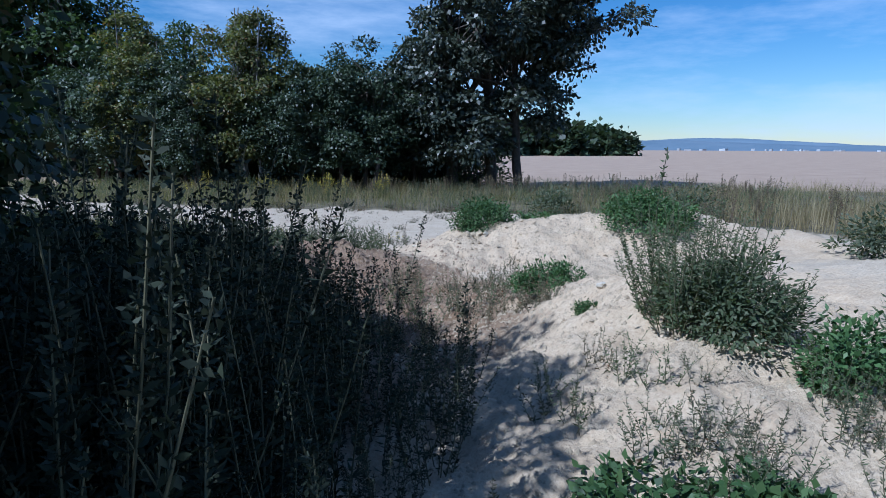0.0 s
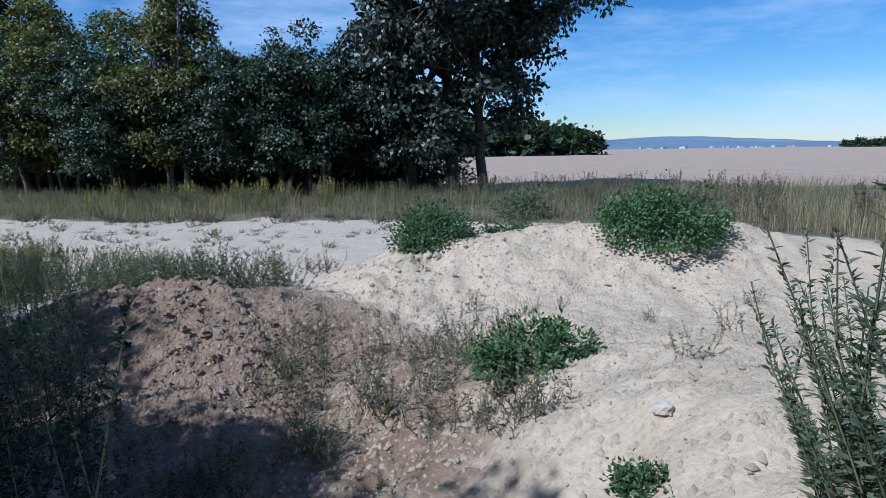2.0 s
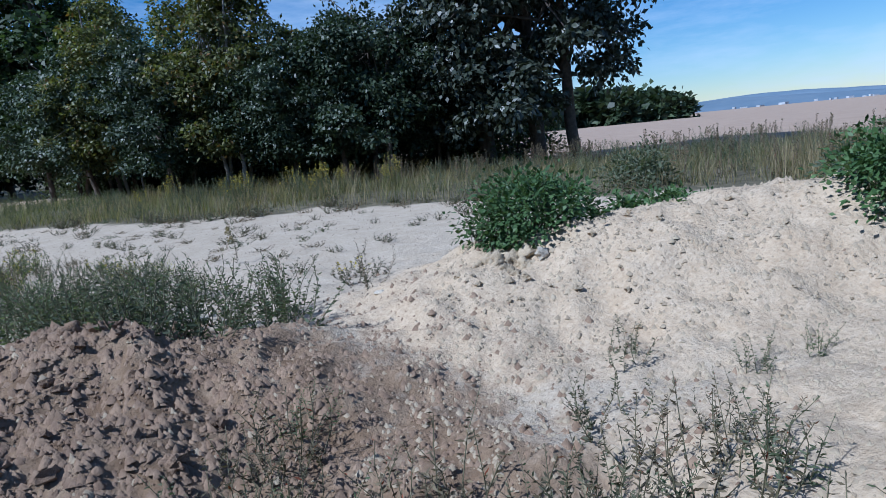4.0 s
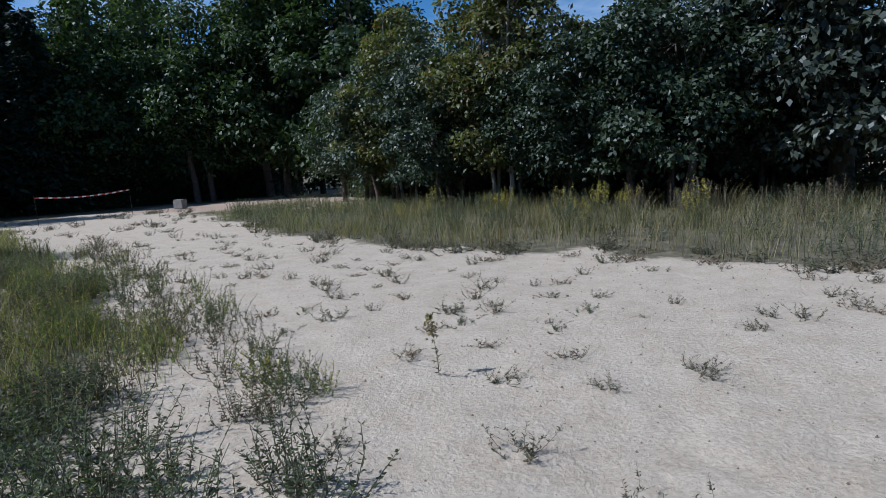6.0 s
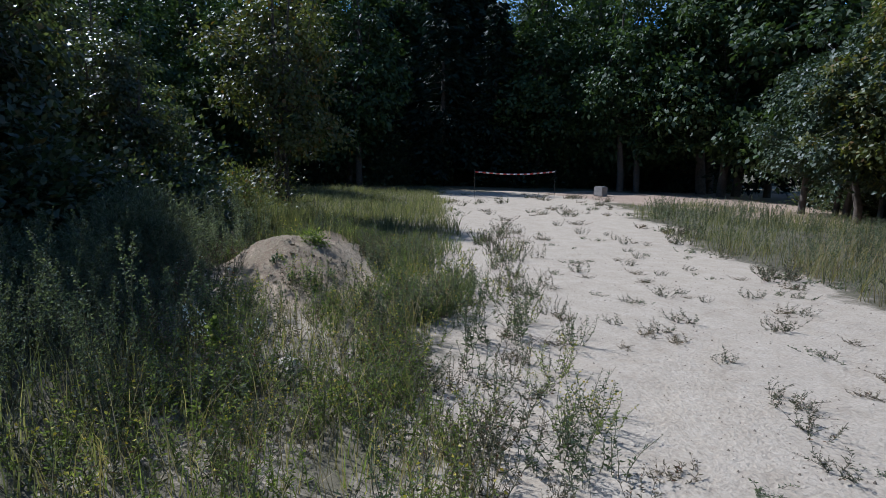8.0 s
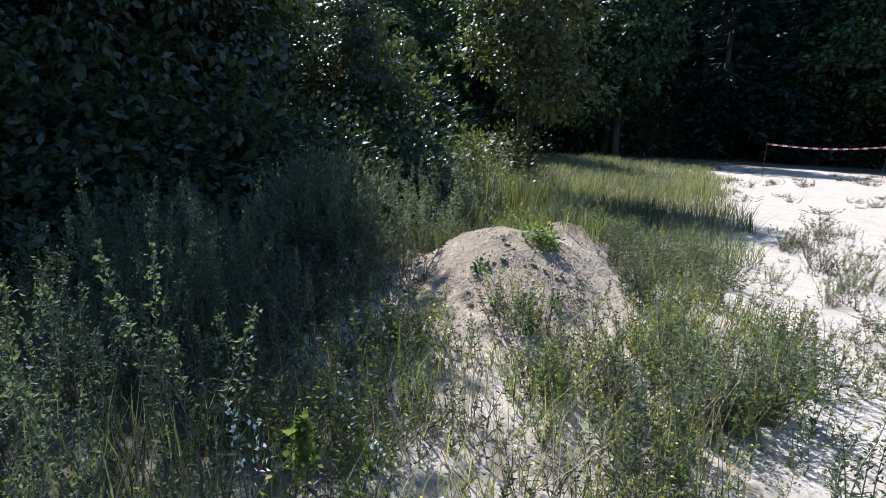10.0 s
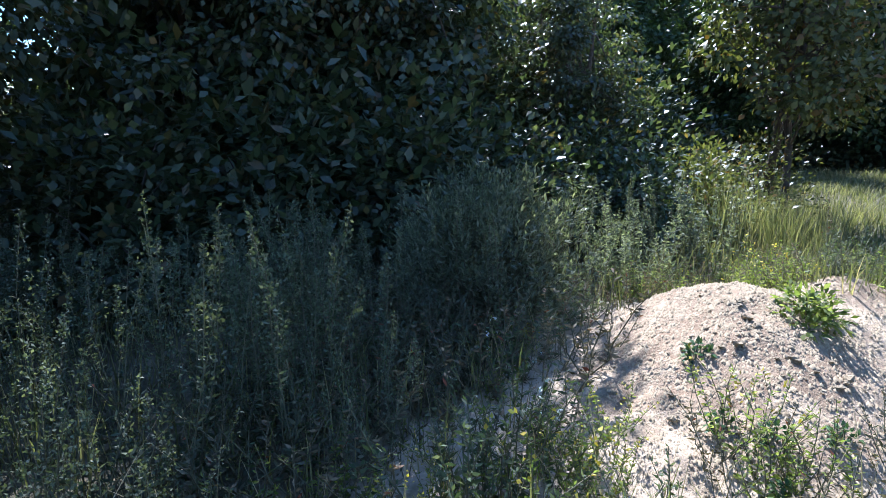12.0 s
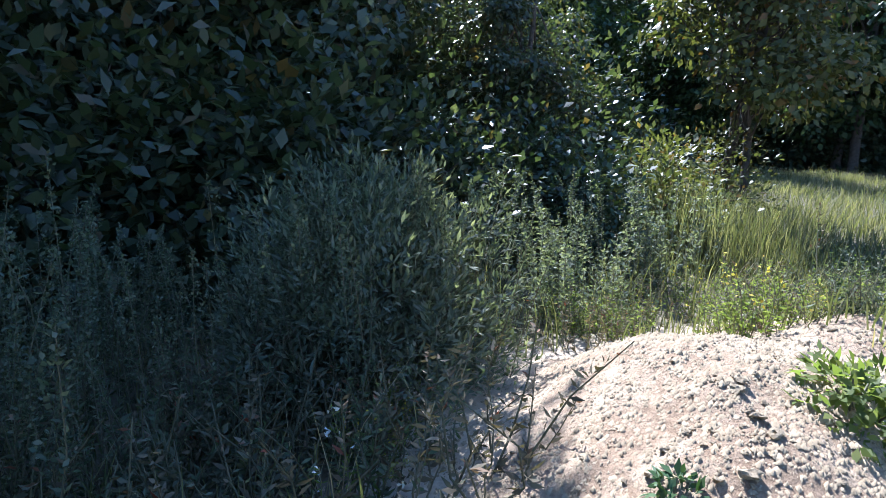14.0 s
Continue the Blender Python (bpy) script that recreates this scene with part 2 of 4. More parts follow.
def leaves(rng, pos, way, length, width, fold=0.25, face=None):
    """Pointed leaves from each place along each way: four corners, folded on the midrib."""
    n = len(pos)
    way = unit(way)
    side = unit(np.cross(way, rng.normal(size=(n, 3)) if face is None else face + rng.normal(size=(n, 3)) * 0.55))
    up = np.cross(side, way)
    length, width = np.broadcast_to(length, n)[:, None], np.broadcast_to(width, n)[:, None]
    mid = pos + way * length * 0.45
    v = np.stack([pos, mid + side * width * 0.5 + up * width * fold, pos + way * length, mid - side * width * 0.5 + up * width * fold], 1)
    return v.reshape(-1, 3), np.arange(4 * n).reshape(n, 4)


def tube(points, radii, sides=6):
    """A tapered tube through points, as corners and faces of four."""
    points = np.asarray(points, float)
    d = unit(np.gradient(points, axis=0))
    ref = np.array([0.31, 0.17, 0.93]) if abs(d[0, 2]) < 0.9 else np.array([0.9, 0.3, 0.1])
    a = unit(np.cross(d, ref))
    b = np.cross(d, a)
    ang = np.linspace(0, 2 * np.pi, sides, endpoint=False)
    ring = np.cos(ang)[None, :, None] * a[:, None] + np.sin(ang)[None, :, None] * b[:, None]
    v = points[:, None] + ring * np.asarray(radii)[:, None, None]
    k = len(points)
    i, j = np.meshgrid(np.arange(k - 1), np.arange(sides), indexing="ij")
    f = np.stack([i * sides + j, i * sides + (j + 1) % sides, (i + 1) * sides + (j + 1) % sides, (i + 1) * sides + j], -1).reshape(-1, 4)
    return v.reshape(-1, 3), f


def join(chunks):
    vs, fs, k = [], [], 0
    for v, f in chunks:
        vs.append(v)
        fs.append(f + k)
        k += len(v)
    return np.concatenate(vs), np.concatenate(fs)


# ---------------------------------------------------------------- the lie of the land
def lattice(x, y, seed):
    """Smooth value noise, 0 to 1, with one knot a unit."""
    xi, yi = np.floor(x).astype(np.int64), np.floor(y).astype(np.int64)
    fx, fy = x - xi, y - yi
    fx, fy = fx * fx * (3 - 2 * fx), fy * fy * (3 - 2 * fy)

    def knot(a, b):
        h = (a * 374761393 + b * 668265263 + seed * 2147483647) & 0x7FFFFFFF
        h = ((h ^ (h >> 13)) * 1274126177) & 0x7FFFFFFF
        return ((h ^ (h >> 16)) & 0xFFFF) / 65535.0

    return (knot(xi, yi) * (1 - fx) + knot(xi + 1, yi) * fx) * (1 - fy) + (knot(xi, yi + 1) * (1 - fx) + knot(xi + 1, yi + 1) * fx) * fy


def hump(x, y, cx, cy, sx, sy, turn=0.0):
    c, s = math.cos(radians(turn)), math.sin(radians(turn))
    u, v = (x - cx) * c + (y - cy) * s, -(x - cx) * s + (y - cy) * c
    return np.exp(-0.5 * ((u / sx) ** 2 + (v / sy) ** 2))


def ridge(x, y, x0, y0, x1, y1, wide):
    dx, dy = x1 - x0, y1 - y0
    t = np.clip(((x - x0) * dx + (y - y0) * dy) / (dx * dx + dy * dy), 0, 1)
    d = np.hypot(x - x0 - t * dx, y - y0 - t * dy)
    return np.exp(-0.5 * (d / wide) ** 2), t


def step(a, b, x):
    t = np.clip((x - a) / (b - a), 0, 1)
    return t * t * (3 - 2 * t)


def soils(x, y):
    """How far each place is mound, clay, rooted soil and field, 0 to 1."""
    wob = (lattice(x * 0.9, y * 0.9, 5) - 0.5) * 1.2
    r, t = ridge(x, y, 6.7, 13.9, 12.0, 14.4, 1.0)
    mound = np.maximum(np.maximum(hump(x, y, 8.9, 9.4, 1.9, 2.5), hump(x, y, 7.9, 7.2, 1.5, 1.3)), r)
    small = np.maximum(np.maximum(hump(x, y, -3.4, 14.4, 0.85, 0.7), hump(x, y, -4.2, 13.95, 0.7, 0.6)), hump(x, y, -4.9, 14.8, 0.9, 0.65))
    mound = np.clip(np.maximum(mound * 1.5, small * 1.25), 0, 1)
    clay = np.clip(1.5 * np.maximum(hump(x, y, 4.6, 11.7, 1.1, 0.9), 1.0 * hump(x, y, 5.7, 10.2, 0.95, 1.7)), 0, 1)
    clay = np.maximum(clay, 0.8 * np.clip(1.3 * np.maximum(hump(x, y, -3.4, 14.35, 0.9, 0.8), np.maximum(hump(x, y, -4.2, 13.9, 0.7, 0.6), hump(x, y, -5.0, 14.8, 0.8, 0.6))) - 0.15, 0, 1) * 0.75)
    far_edge = 20.7 + 0.02 * (x - 2) ** 2 * (x < 2) * 0.35 + np.where(x < -3, (-3 - x) * 0.22, 0)
    far_edge = np.where(x > 6, 20.4 - (x - 6) * 0.45, far_edge)
    near_edge = np.where(x < 2.5, 13.6 + np.clip(-4 - x, 0, 99) * 0.45, 11.0)
    rooted = np.maximum(step(-0.4, 0.5, y - far_edge + wob), step(-0.5, 0.6, near_edge - y + wob))
    left = step(7.0, 5.9, x + wob) * step(10.6, 9.4, y + wob)
    rooted = np.maximum(np.where(y > 18, 0, rooted) * step(4.2, 1.6, x + 1.6 * wob), np.maximum(left, step(-0.4, 0.5, y - far_edge + wob)))
    rooted = np.maximum(rooted, step(12.5, 14.5, x + wob))
    rooted = np.maximum(rooted, step(6.4, 5.0, y + wob) * step(8.5, 7.0, x))
    weedy = step(0.5, -0.5, y - 14.9 - (1.0 - x) * 0.25 + wob) * step(3.2, 1.4, x + wob)
    rooted = np.maximum(rooted, 0.55 * weedy)
    rooted = rooted * (1 - np.clip(mound * 1.2, 0, 1)) * (1 - np.clip(clay * 1.5, 0, 1))
    forest = step(-25, -28, x + wob * 2)
    rooted = np.maximum(rooted, forest)
    field = step(29.0, 31.0, y + wob + 0.15 * np.abs(np.minimum(x, 0))) * (1 - forest)
    return mound, clay, rooted, field


def land(x, y):
    """The ground's height."""
    x, y = np.asarray(x, float), np.asarray(y, float)
    z = 0.10 + (lattice(x * 0.35, y * 0.35, 1) - 0.5) * 0.10
    r, t = ridge(x, y, 6.65, 14.0, 11.5, 14.3, 0.62)
    z = z + r * (0.42 + 0.22 * np.sin(np.clip(t * 1.75, 0, 1) * np.pi / 2) - 0.3 * step(0.62, 1.0, t))
    z = z + 0.64 * hump(x, y, 8.25, 9.5, 0.85, 1.15, -10)
    z = z + 0.28 * hump(x, y, 8.3, 7.5, 1.2, 1.0) + 0.4 * hump(x, y, 12.6, 11.8, 1.2, 1.0)
    z = z + 0.42 * hump(x, y, 4.35, 12.05, 0.9, 0.65, 15) - 0.26 * hump(x, y, 6.2, 10.0, 0.75, 1.1)
    z = z + 0.22 * hump(x, y, 6.4, 3.6, 2.2, 1.6)
    z = z + 0.33 * hump(x, y, -3.4, 14.5, 0.6, 0.44) + 0.33 * hump(x, y, -4.05, 14.0, 0.6, 0.42) + 0.04 * hump(x, y, -3.0, 14.15, 0.42, 0.4) + 0.44 * hump(x, y, -4.9, 14.85, 0.75, 0.42)
    mound, clay, rooted, field = soils(x, y)
    rough = np.clip(0.2 + 0.75 * mound + 1.0 * clay, 0, 1.3) * (1 - field) * np.where((x < -1.5) & (x > -7), 0.45, 1.0)
    z = z + rough * ((lattice(x * 2.3, y * 2.3, 2) - 0.5) * 0.12 + (lattice(x * 6.1, y * 6.1, 3) - 0.5) * 0.07)
    z = z + np.clip(rough - 0.22, 0, 1.1) * ((lattice(x * 10.3, y * 10.3, 4) - 0.5) * 0.055 + np.abs(lattice(x * 17.0, y * 17.0, 6) - 0.5) * 0.06)
    return z


def growing(lo, hi, fine, reach):
    inner = list(np.arange(lo, hi, fine))
    a, s = [hi], fine
    while a[-1] < reach:
        s *= 1.16
        a.append(a[-1] + s)
    b, s = [lo], fine
    while b[-1] > -reach:
        s *= 1.16
        b.append(b[-1] - s)
    return np.array(b[:0:-1] + inner + a)


def build_ground():
    xs, ys = growing(-6.0, 10.6, 0.045, 4300), growing(5.2, 15.8, 0.045, 4300)
    gx, gy = np.meshgrid(xs, ys, indexing="ij")
    gz = land(gx, gy)
    v = np.stack([gx, gy, gz], -1).reshape(-1, 3)
    ny = len(ys)
    i, j = np.meshgrid(np.arange(len(xs) - 1), np.arange(ny - 1), indexing="ij")
    f = np.stack([i * ny + j, (i + 1) * ny + j, (i + 1) * ny + j + 1, i * ny + j + 1], -1).reshape(-1, 4)
    me = mesh_np("ground", v, f, SOIL, True)
    for key, arr in zip(("mound", "clay", "rooted", "field"), soils(v[:, 0], v[:, 1])):
        at = me.attributes.new(key, "FLOAT", "POINT")
        at.data.foreach_set("value", arr.astype(np.float32))
    tagged(new("ground", me), "pale sandy ground with mounds, clay and a stubble field beyond", "ground", kind="structure")


build_ground()


# ---------------------------------------------------------------- trees
def spread(rng, n):
    return unit(rng.normal(size=(n, 3)))


def tree_parts(seed, lobes, trunks, leaf_n, leaf_len, clumps, trunk_r=0.12, droop=0.2, bough=0.5):
    """Trunk and crown of a broadleaf tree. lobes: rows of x, y, z, radius, height radius; trunks: rows of x, y, lean x, lean y.
    The crown is made of boughs, each a shell of leaves that face out and up, with thin leafage inside."""
    rng = np.random.default_rng(seed)
    lobes = np.array(lobes, float)
    weight = lobes[:, 3] * (lobes[:, 3] + lobes[:, 4])
    weight = weight / weight.sum()
    which = rng.choice(len(lobes), clumps, p=weight)
    d = spread(rng, clumps)
    rad = rng.uniform(0.3, 1.0, clumps) ** 0.5 * (0.84 + 0.34 * rng.random(clumps) ** 2)
    cc = lobes[which, :3] + d * rad[:, None] * lobes[which][:, [3, 3, 4]]
    cc[:, 2] = np.maximum(cc[:, 2], 0.35 + rng.random(clumps) * 0.5)
    size = rng.uniform(0.45, 1.25, clumps) * bough
    idx = rng.choice(clumps, leaf_n, p=size ** 2 / (size ** 2).sum())
    way = spread(rng, leaf_n)
    way[:, 2] = np.where(rng.random(leaf_n) < 0.72, np.abs(way[:, 2]), way[:, 2])
    shell = np.where(rng.random(leaf_n) < 0.8, rng.uniform(0.72, 1.08, leaf_n), rng.uniform(0.1, 1.5, leaf_n))
    pos = cc[idx] + way * (shell * size[idx])[:, None] * np.array([1, 1, 0.68])
    pos += rng.normal(size=pos.shape) * leaf_len * 0.35
    pos[:, 2] = np.maximum(pos[:, 2], 0.15)
    out = way * 0.6 + spread(rng, leaf_n) * 0.55
    out[:, 2] -= droop + 0.25
    v, f = leaves(rng, pos, out, leaf_len * rng.uniform(0.6, 1.3, leaf_n), leaf_len * 0.72 * rng.uniform(0.6, 1.2, leaf_n), 0.16,
                  way * 1.1 + unit(pos - lobes[0, :3]) * 0.5 + np.array([0, 0, 0.5]))
    wood = []
    top = lobes[:, 2].max() + lobes[:, 4].max() * 0.6
    for k, (tx, ty, lx, ly) in enumerate(trunks):
        n = 9
        t = np.linspace(0, 1, n)
        p = np.stack([tx + lx * t + np.cumsum(rng.normal(size=n) * 0.05), ty + ly * t + np.cumsum(rng.normal(size=n) * 0.05), -0.15 + t * top], 1)
        r = trunk_r * rng.uniform(0.75, 1.1)
        wood.append(tube(p, r * (1.15 - t) + 0.012, 8))
        for q in rng.choice(clumps, min(clumps, max(14, 60 // len(trunks))), replace=False):
            a = p[min(n - 2, 2 + int(rng.integers(0, 5)))]
            b = cc[q]
            m = (a + b) / 2 + np.array([0, 0, 0.25]) + rng.normal(size=3) * 0.15
            s = np.linspace(0, 1, 6)[:, None]
            wood.append(tube((1 - s) ** 2 * a + 2 * s * (1 - s) * m + s * s * b, np.linspace(r * 0.38, 0.008, 6), 5))
    return join(wood), (v, f)


def tree(name, m, label, category, wood, crown, bark, leaf, group=""):
    e = empty(name, m, label, category, group)
    part("trunk", mesh_np("trunk", *wood, bark, True), e)
    part("crown", mesh_np("crown", *crown, leaf), e)
    return e


def place(x, y, turn=0.0, size=1.0, dz=0.0):
    return Matrix.Translation((x, y, float(land(x, y)) + dz)) @ Matrix.Rotation(radians(turn), 4, "Z") @ Matrix.Scale(size, 4)


# the tall maple that stands alone before the field
w, c = tree_parts(11, [(-0.7, 0, 7.0, 3.3, 3.2), (-3.0, 0.2, 4.4, 2.5, 2.4), (1.6, -0.3, 6.6, 2.5, 2.2), (-3.4, -0.3, 2.7, 1.9, 1.7), (0.2, 0.5, 9.4, 2.4, 2.0), (0.8, 0.2, 3.5, 1.7, 1.2), (-1.3, -0.5, 2.4, 1.7, 1.3), (2.6, 0, 8.2, 1.4, 1.2)],
                  [(0.3, 0, -0.6, 0.2), (-0.7, 0.4, -0.5, 0.3), (-2.4, 0.5, -0.6, 0)], 62000, 0.2, 330, 0.23, 0.25, 0.62)
maple = tree("maple_tree", place(7.55, 28.5), "tall dark-green maple tree with several trunks before a field", "tree", w, c, BARK, MAPLE)

# the thicket of small trees left of it
w, c = tree_parts(21, [(0, 0, 3.6, 2.2, 2.4), (-1.2, -0.4, 2.6, 1.6, 1.8), (1.3, 0.2, 3.0, 1.6, 2.0), (0.2, -0.7, 2.0, 1.9, 1.0)], [(0, 0, 0.3, 0), (0.6, -0.8, 0.2, 0.1), (-0.9, -0.6, -0.3, 0)], 30000, 0.15, 210, 0.09, 0.2, 0.5)
round_tree = tree("thicket_tree", place(1.7, 27.6, 0, 0.92), "dense round-crowned green tree in a thicket", "tree", w, c, BARK, ROUND, "trees of the thicket")
w, c = tree_parts(22, [(0, 0, 4.2, 1.7, 2.4), (-0.8, -0.3, 2.8, 1.5, 1.8), (0.9, 0.1, 3.4, 1.4, 1.9), (0.1, -0.5, 5.6, 0.9, 1.2), (0.0, -0.6, 1.9, 1.5, 1.0)], [(0, -0.9, 0.3, 0), (-0.7, -0.6, 0.2, 0)], 17000, 0.15, 150, 0.06, 0.2, 0.42)
yellow_tree = tree("yellowing_tree", place(-2.4, 27.8), "slender yellow-green tree turning autumnal in a thicket", "tree", w, c, BIRCH_BARK, YELLOWING, "trees of the thicket")
for x, y, a, s in ((-6.8, 29.2, 130, 1.0), (-9.6, 30.4, 250, 1.05), (0.2, 30.2, 60, 0.98), (-4.0, 31.5, 200, 0.95), (-12.6, 31.8, 20, 1.05), (3.6, 30.2, 300, 0.74), (-0.7, 27.0, 170, 0.82), (-5.4, 27.6, 100, 0.85)):
    copy_thing(round_tree, place(x, y, a, s))
for x, y, a, s in ((-3.9, 28.3, 90, 1.02), (-8.2, 28.6, 200, 0.9), (-10.8, 33.2, 310, 1.2)):
    copy_thing(yellow_tree, place(x, y, a, s))

# the wood behind the road's end: broadleaf edge trees and dark spruces
w, c = tree_parts(31, [(0, 0, 6.5, 3.0, 3.2), (-1.6, 0, 4.2, 2.2, 2.2), (1.8, 0.4, 5.0, 2.2, 2.4), (0, 0.2, 9.6, 2.2, 2.4), (0.4, -0.8, 2.6, 2.2, 1.6)], [(0, 0, 0.3, 0.2), (0.8, 0.5, 0.4, 0)], 17000, 0.27, 190, 0.2, 0.2, 0.8)
edge_tree = tree("forest_tree", place(-31, 17.0), "leafy green tree at the forest edge", "tree", w, c, BARK, BRIGHT, "trees of the forest edge")
for x, y, a, s in ((-37, 12.0, 60, 1.15), (-33, 29.5, 140, 1.1), (-27.5, 33.5, 220, 1.0), (-42, 22, 300, 1.4), (-30, 8.5, 20, 0.95), (-38, 36, 110, 1.3)):
    copy_thing(edge_tree, place(x, y, a, s))


def spruce_parts(seed, tall):
    rng = np.random.default_rng(seed)
    t = np.linspace(0, 1, 8)
    wood = [tube(np.stack([0 * t, 0 * t, t * tall - 0.1], 1), 0.2 * (1.05 - t) + 0.01, 8)]
    ps, ws = [], []
    z = 1.2
    while z < tall * 0.98:
        reach = (1 - z / tall) ** 0.8 * tall * 0.24 + 0.15
        for k in range(int(rng.integers(6, 9))):
            a = rng.random() * 6.28
            s = np.linspace(0.1, 1, 12) * reach * rng.uniform(0.75, 1.1)
            p = np.stack([np.cos(a) * s, np.sin(a) * s, z - 0.16 * s - 0.05 * s * s + 0.02], 1)
            wood.append(tube(p[::4], np.linspace(0.03, 0.006, len(p[::4])), 4))
            for _ in range(2):
                ps.append(p + rng.normal(size=p.shape) * 0.1)
                w2 = np.stack([np.cos(a) + rng.normal(size=12) * 0.7, np.sin(a) + rng.normal(size=12) * 0.7, -0.55 + rng.normal(size=12) * 0.25], 1)
                ws.append(w2)
        z += rng.uniform(0.3, 0.42)
    ps, ws = np.concatenate(ps), np.concatenate(ws)
    return join(wood), leaves(rng, ps, ws, 0.55 * rng.uniform(0.6, 1.2, len(ps)), 0.2)


w, c = spruce_parts(41, 13.0)
spruce = tree("spruce_tree", place(-36, 19), "dark green spruce inside the forest", "tree", w, c, BARK, NEEDLE, "spruces of the forest")
for x, y, a, s in ((-34, 23.2, 40, 1.05), (-38.5, 25.5, 90, 1.2), (-36.5, 30.5, 200, 1.1), (-40, 16, 160, 1.2), (-35, 13.8, 300, 0.95), (-44, 29, 10, 1.25), (-33, 26.4, 77, 0.9), (-29.5, 37.5, 250, 1.0), (-41, 20, 80, 1.1), (-45, 24, 120, 1.2), (-23, 38.5, 60, 0.95)):
    copy_thing(spruce, place(x, y, a, s))

# the dark row of trees on the sunny side of the path
w, c = tree_parts(51, [(0, 0, 4.6, 2.3, 2.6), (-1.3, 0.4, 3.0, 1.7, 1.7), (1.3, -0.2, 3.4, 1.8, 1.8), (0.1, 0.9, 2.3, 1.6, 1.2), (0, 0, 6.4, 1.6, 1.6)], [(0, 0, 0.4, 0.1), (0.6, 0.4, 0.3, 0.3), (-0.8, 0.5, -0.4, 0.2)], 26000, 0.14, 230, 0.10, 0.4, 0.48)
shade_tree = tree("shade_tree", place(-7.0, 9.1, 0, 0.8), "dark leafy tree with drooping branches beside the path", "tree", w, c, BARK, SHADE, "row of shading trees")
# most copies with x above -2 are unseen, added to block sun and sky
for x, y, a, s in ((-9.4, 10.9, 75, 0.62), (-5.1, 8.0, 250, 0.9), (-1.6, 9.5, 210, 0.78), (-6.8, 7.7, 150, 1.32), (-0.6, 8.2, 60, 0.95), (1.5, 7.0, 20, 0.85), (2.5, 5.0, 300, 0.72), (3.0, 7.3, 170, 0.66), (3.6, 3.4, 40, 0.7), (3.5, 5.7, 140, 0.78), (4.4, 1.6, 80, 0.95), (5.0, 3.2, 15, 0.55), (-1.9, 4.6, 240, 1.05), (0.6, 5.4, 30, 0.85), (1.4, 2.6, 110, 0.8), (3.0, -0.8, 200, 1.1), (-9.8, 7.8, 200, 0.9), (-9.0, 4.2, 290, 1.0), (1.6, -3.4, 330, 1.15), (-12.5, 9.4, 10, 0.8)):
    copy_thing(shade_tree, place(x, y, a, s))
w, c = tree_parts(52, [(0, 0, 3.4, 1.5, 1.6), (0.5, 0.4, 2.2, 1.2, 1.0), (-0.6, 0.2, 4.4, 1.1, 1.1)], [(0, 0, 0.3, 0.1), (0.3, 0.2, -0.3, 0.2)], 9000, 0.12, 110, 0.06, 0.35, 0.4)
tree("yellowing_tree", place(-11.4, 13.9), "small tree with yellow-green sunlit leaves at the roadside", "tree", w, c, BARK, YELLOWING)


# ---------------------------------------------------------------- herbs
def stalks(rng, n, spread_r, tall, lean=0.2):
    """Bases and tips of n upright stems."""
    a, r = rng.random(n) * 6.28, np.sqrt(rng.random(n)) * spread_r
    base = np.stack([np.cos(a) * r, np.sin(a) * r, np.full(n, -0.03)], 1)
    h = tall * rng.uniform(0.7, 1.1, n) * (1 - 0.3 * (r / max(spread_r, 0.01)) ** 2)
    tip = base + np.stack([np.cos(a) * lean * h * rng.random(n) + rng.normal(size=n) * 0.05, np.sin(a) * lean * h * rng.random(n) + rng.normal(size=n) * 0.05, h], 1)
    return base, tip


def herb(name, m, label, category, seed, n, spread_r, tall, per_stem, leaf_len, leaf_wide, leaf, lean=0.2, head=0, head_mat=None, low=0.1, stem=None, group="", thick=0.004, head_len=0.03):
    """A many-stemmed herb: stems, leaves up the stems and, where it flowers, heads on the tips."""
    rng = np.random.default_rng(seed)
    base, tip = stalks(rng, n, spread_r, tall, lean)
    wood, ps, ws, hp, hw = [], [], [], [], []
    for b, t in zip(base, tip):
        s = np.linspace(0, 1, 4)[:, None]
        bow = np.array([*(rng.normal(size=2) * 0.04), 0])
        line = b + (t - b) * s + bow * (s * (1 - s) * 4)
        wood.append(tube(line, np.linspace(thick, thick * 0.4, 4), 3))
        u = low + (1 - low) * rng.random(per_stem) ** 0.85
        p = b + (t - b) * u[:, None] + bow * (u * (1 - u) * 4)[:, None]
        d = spread(rng, per_stem)
        d[:, 2] = np.abs(d[:, 2]) * 0.6 + 0.12
        ps.append(p)
        ws.append(d * (1.15 - 0.6 * u)[:, None])
        if head:
            hu = rng.random(head) ** 1.2 * 0.36
            hp.append(t - (t - b) * hu[:, None] + rng.normal(size=(head, 3)) * (0.006 + 0.05 * hu)[:, None])
            hw.append(spread(rng, head) + np.array([0, 0, 0.5]))
    ps, ws = np.concatenate(ps), np.concatenate(ws)
    size = np.linalg.norm(ws, axis=1)
    e = empty(name, m, label, category, group)
    shoot = tagged(part("stem", mesh_np("stem", *join(wood), stem or STEM, True), e), kind="stuff")
    part("foliage", mesh_np("foliage", *leaves(rng, ps, ws, leaf_len * size * rng.uniform(0.6, 1.2, len(ps)), leaf_wide * size), leaf), e)
    if head:
        hp, hw = np.concatenate(hp), np.concatenate(hw)
        tagged(part("flower_head", mesh_np("flower_head", *leaves(rng, hp, hw, head_len, head_len * 0.6), head_mat), shoot), kind="stuff")
    return e


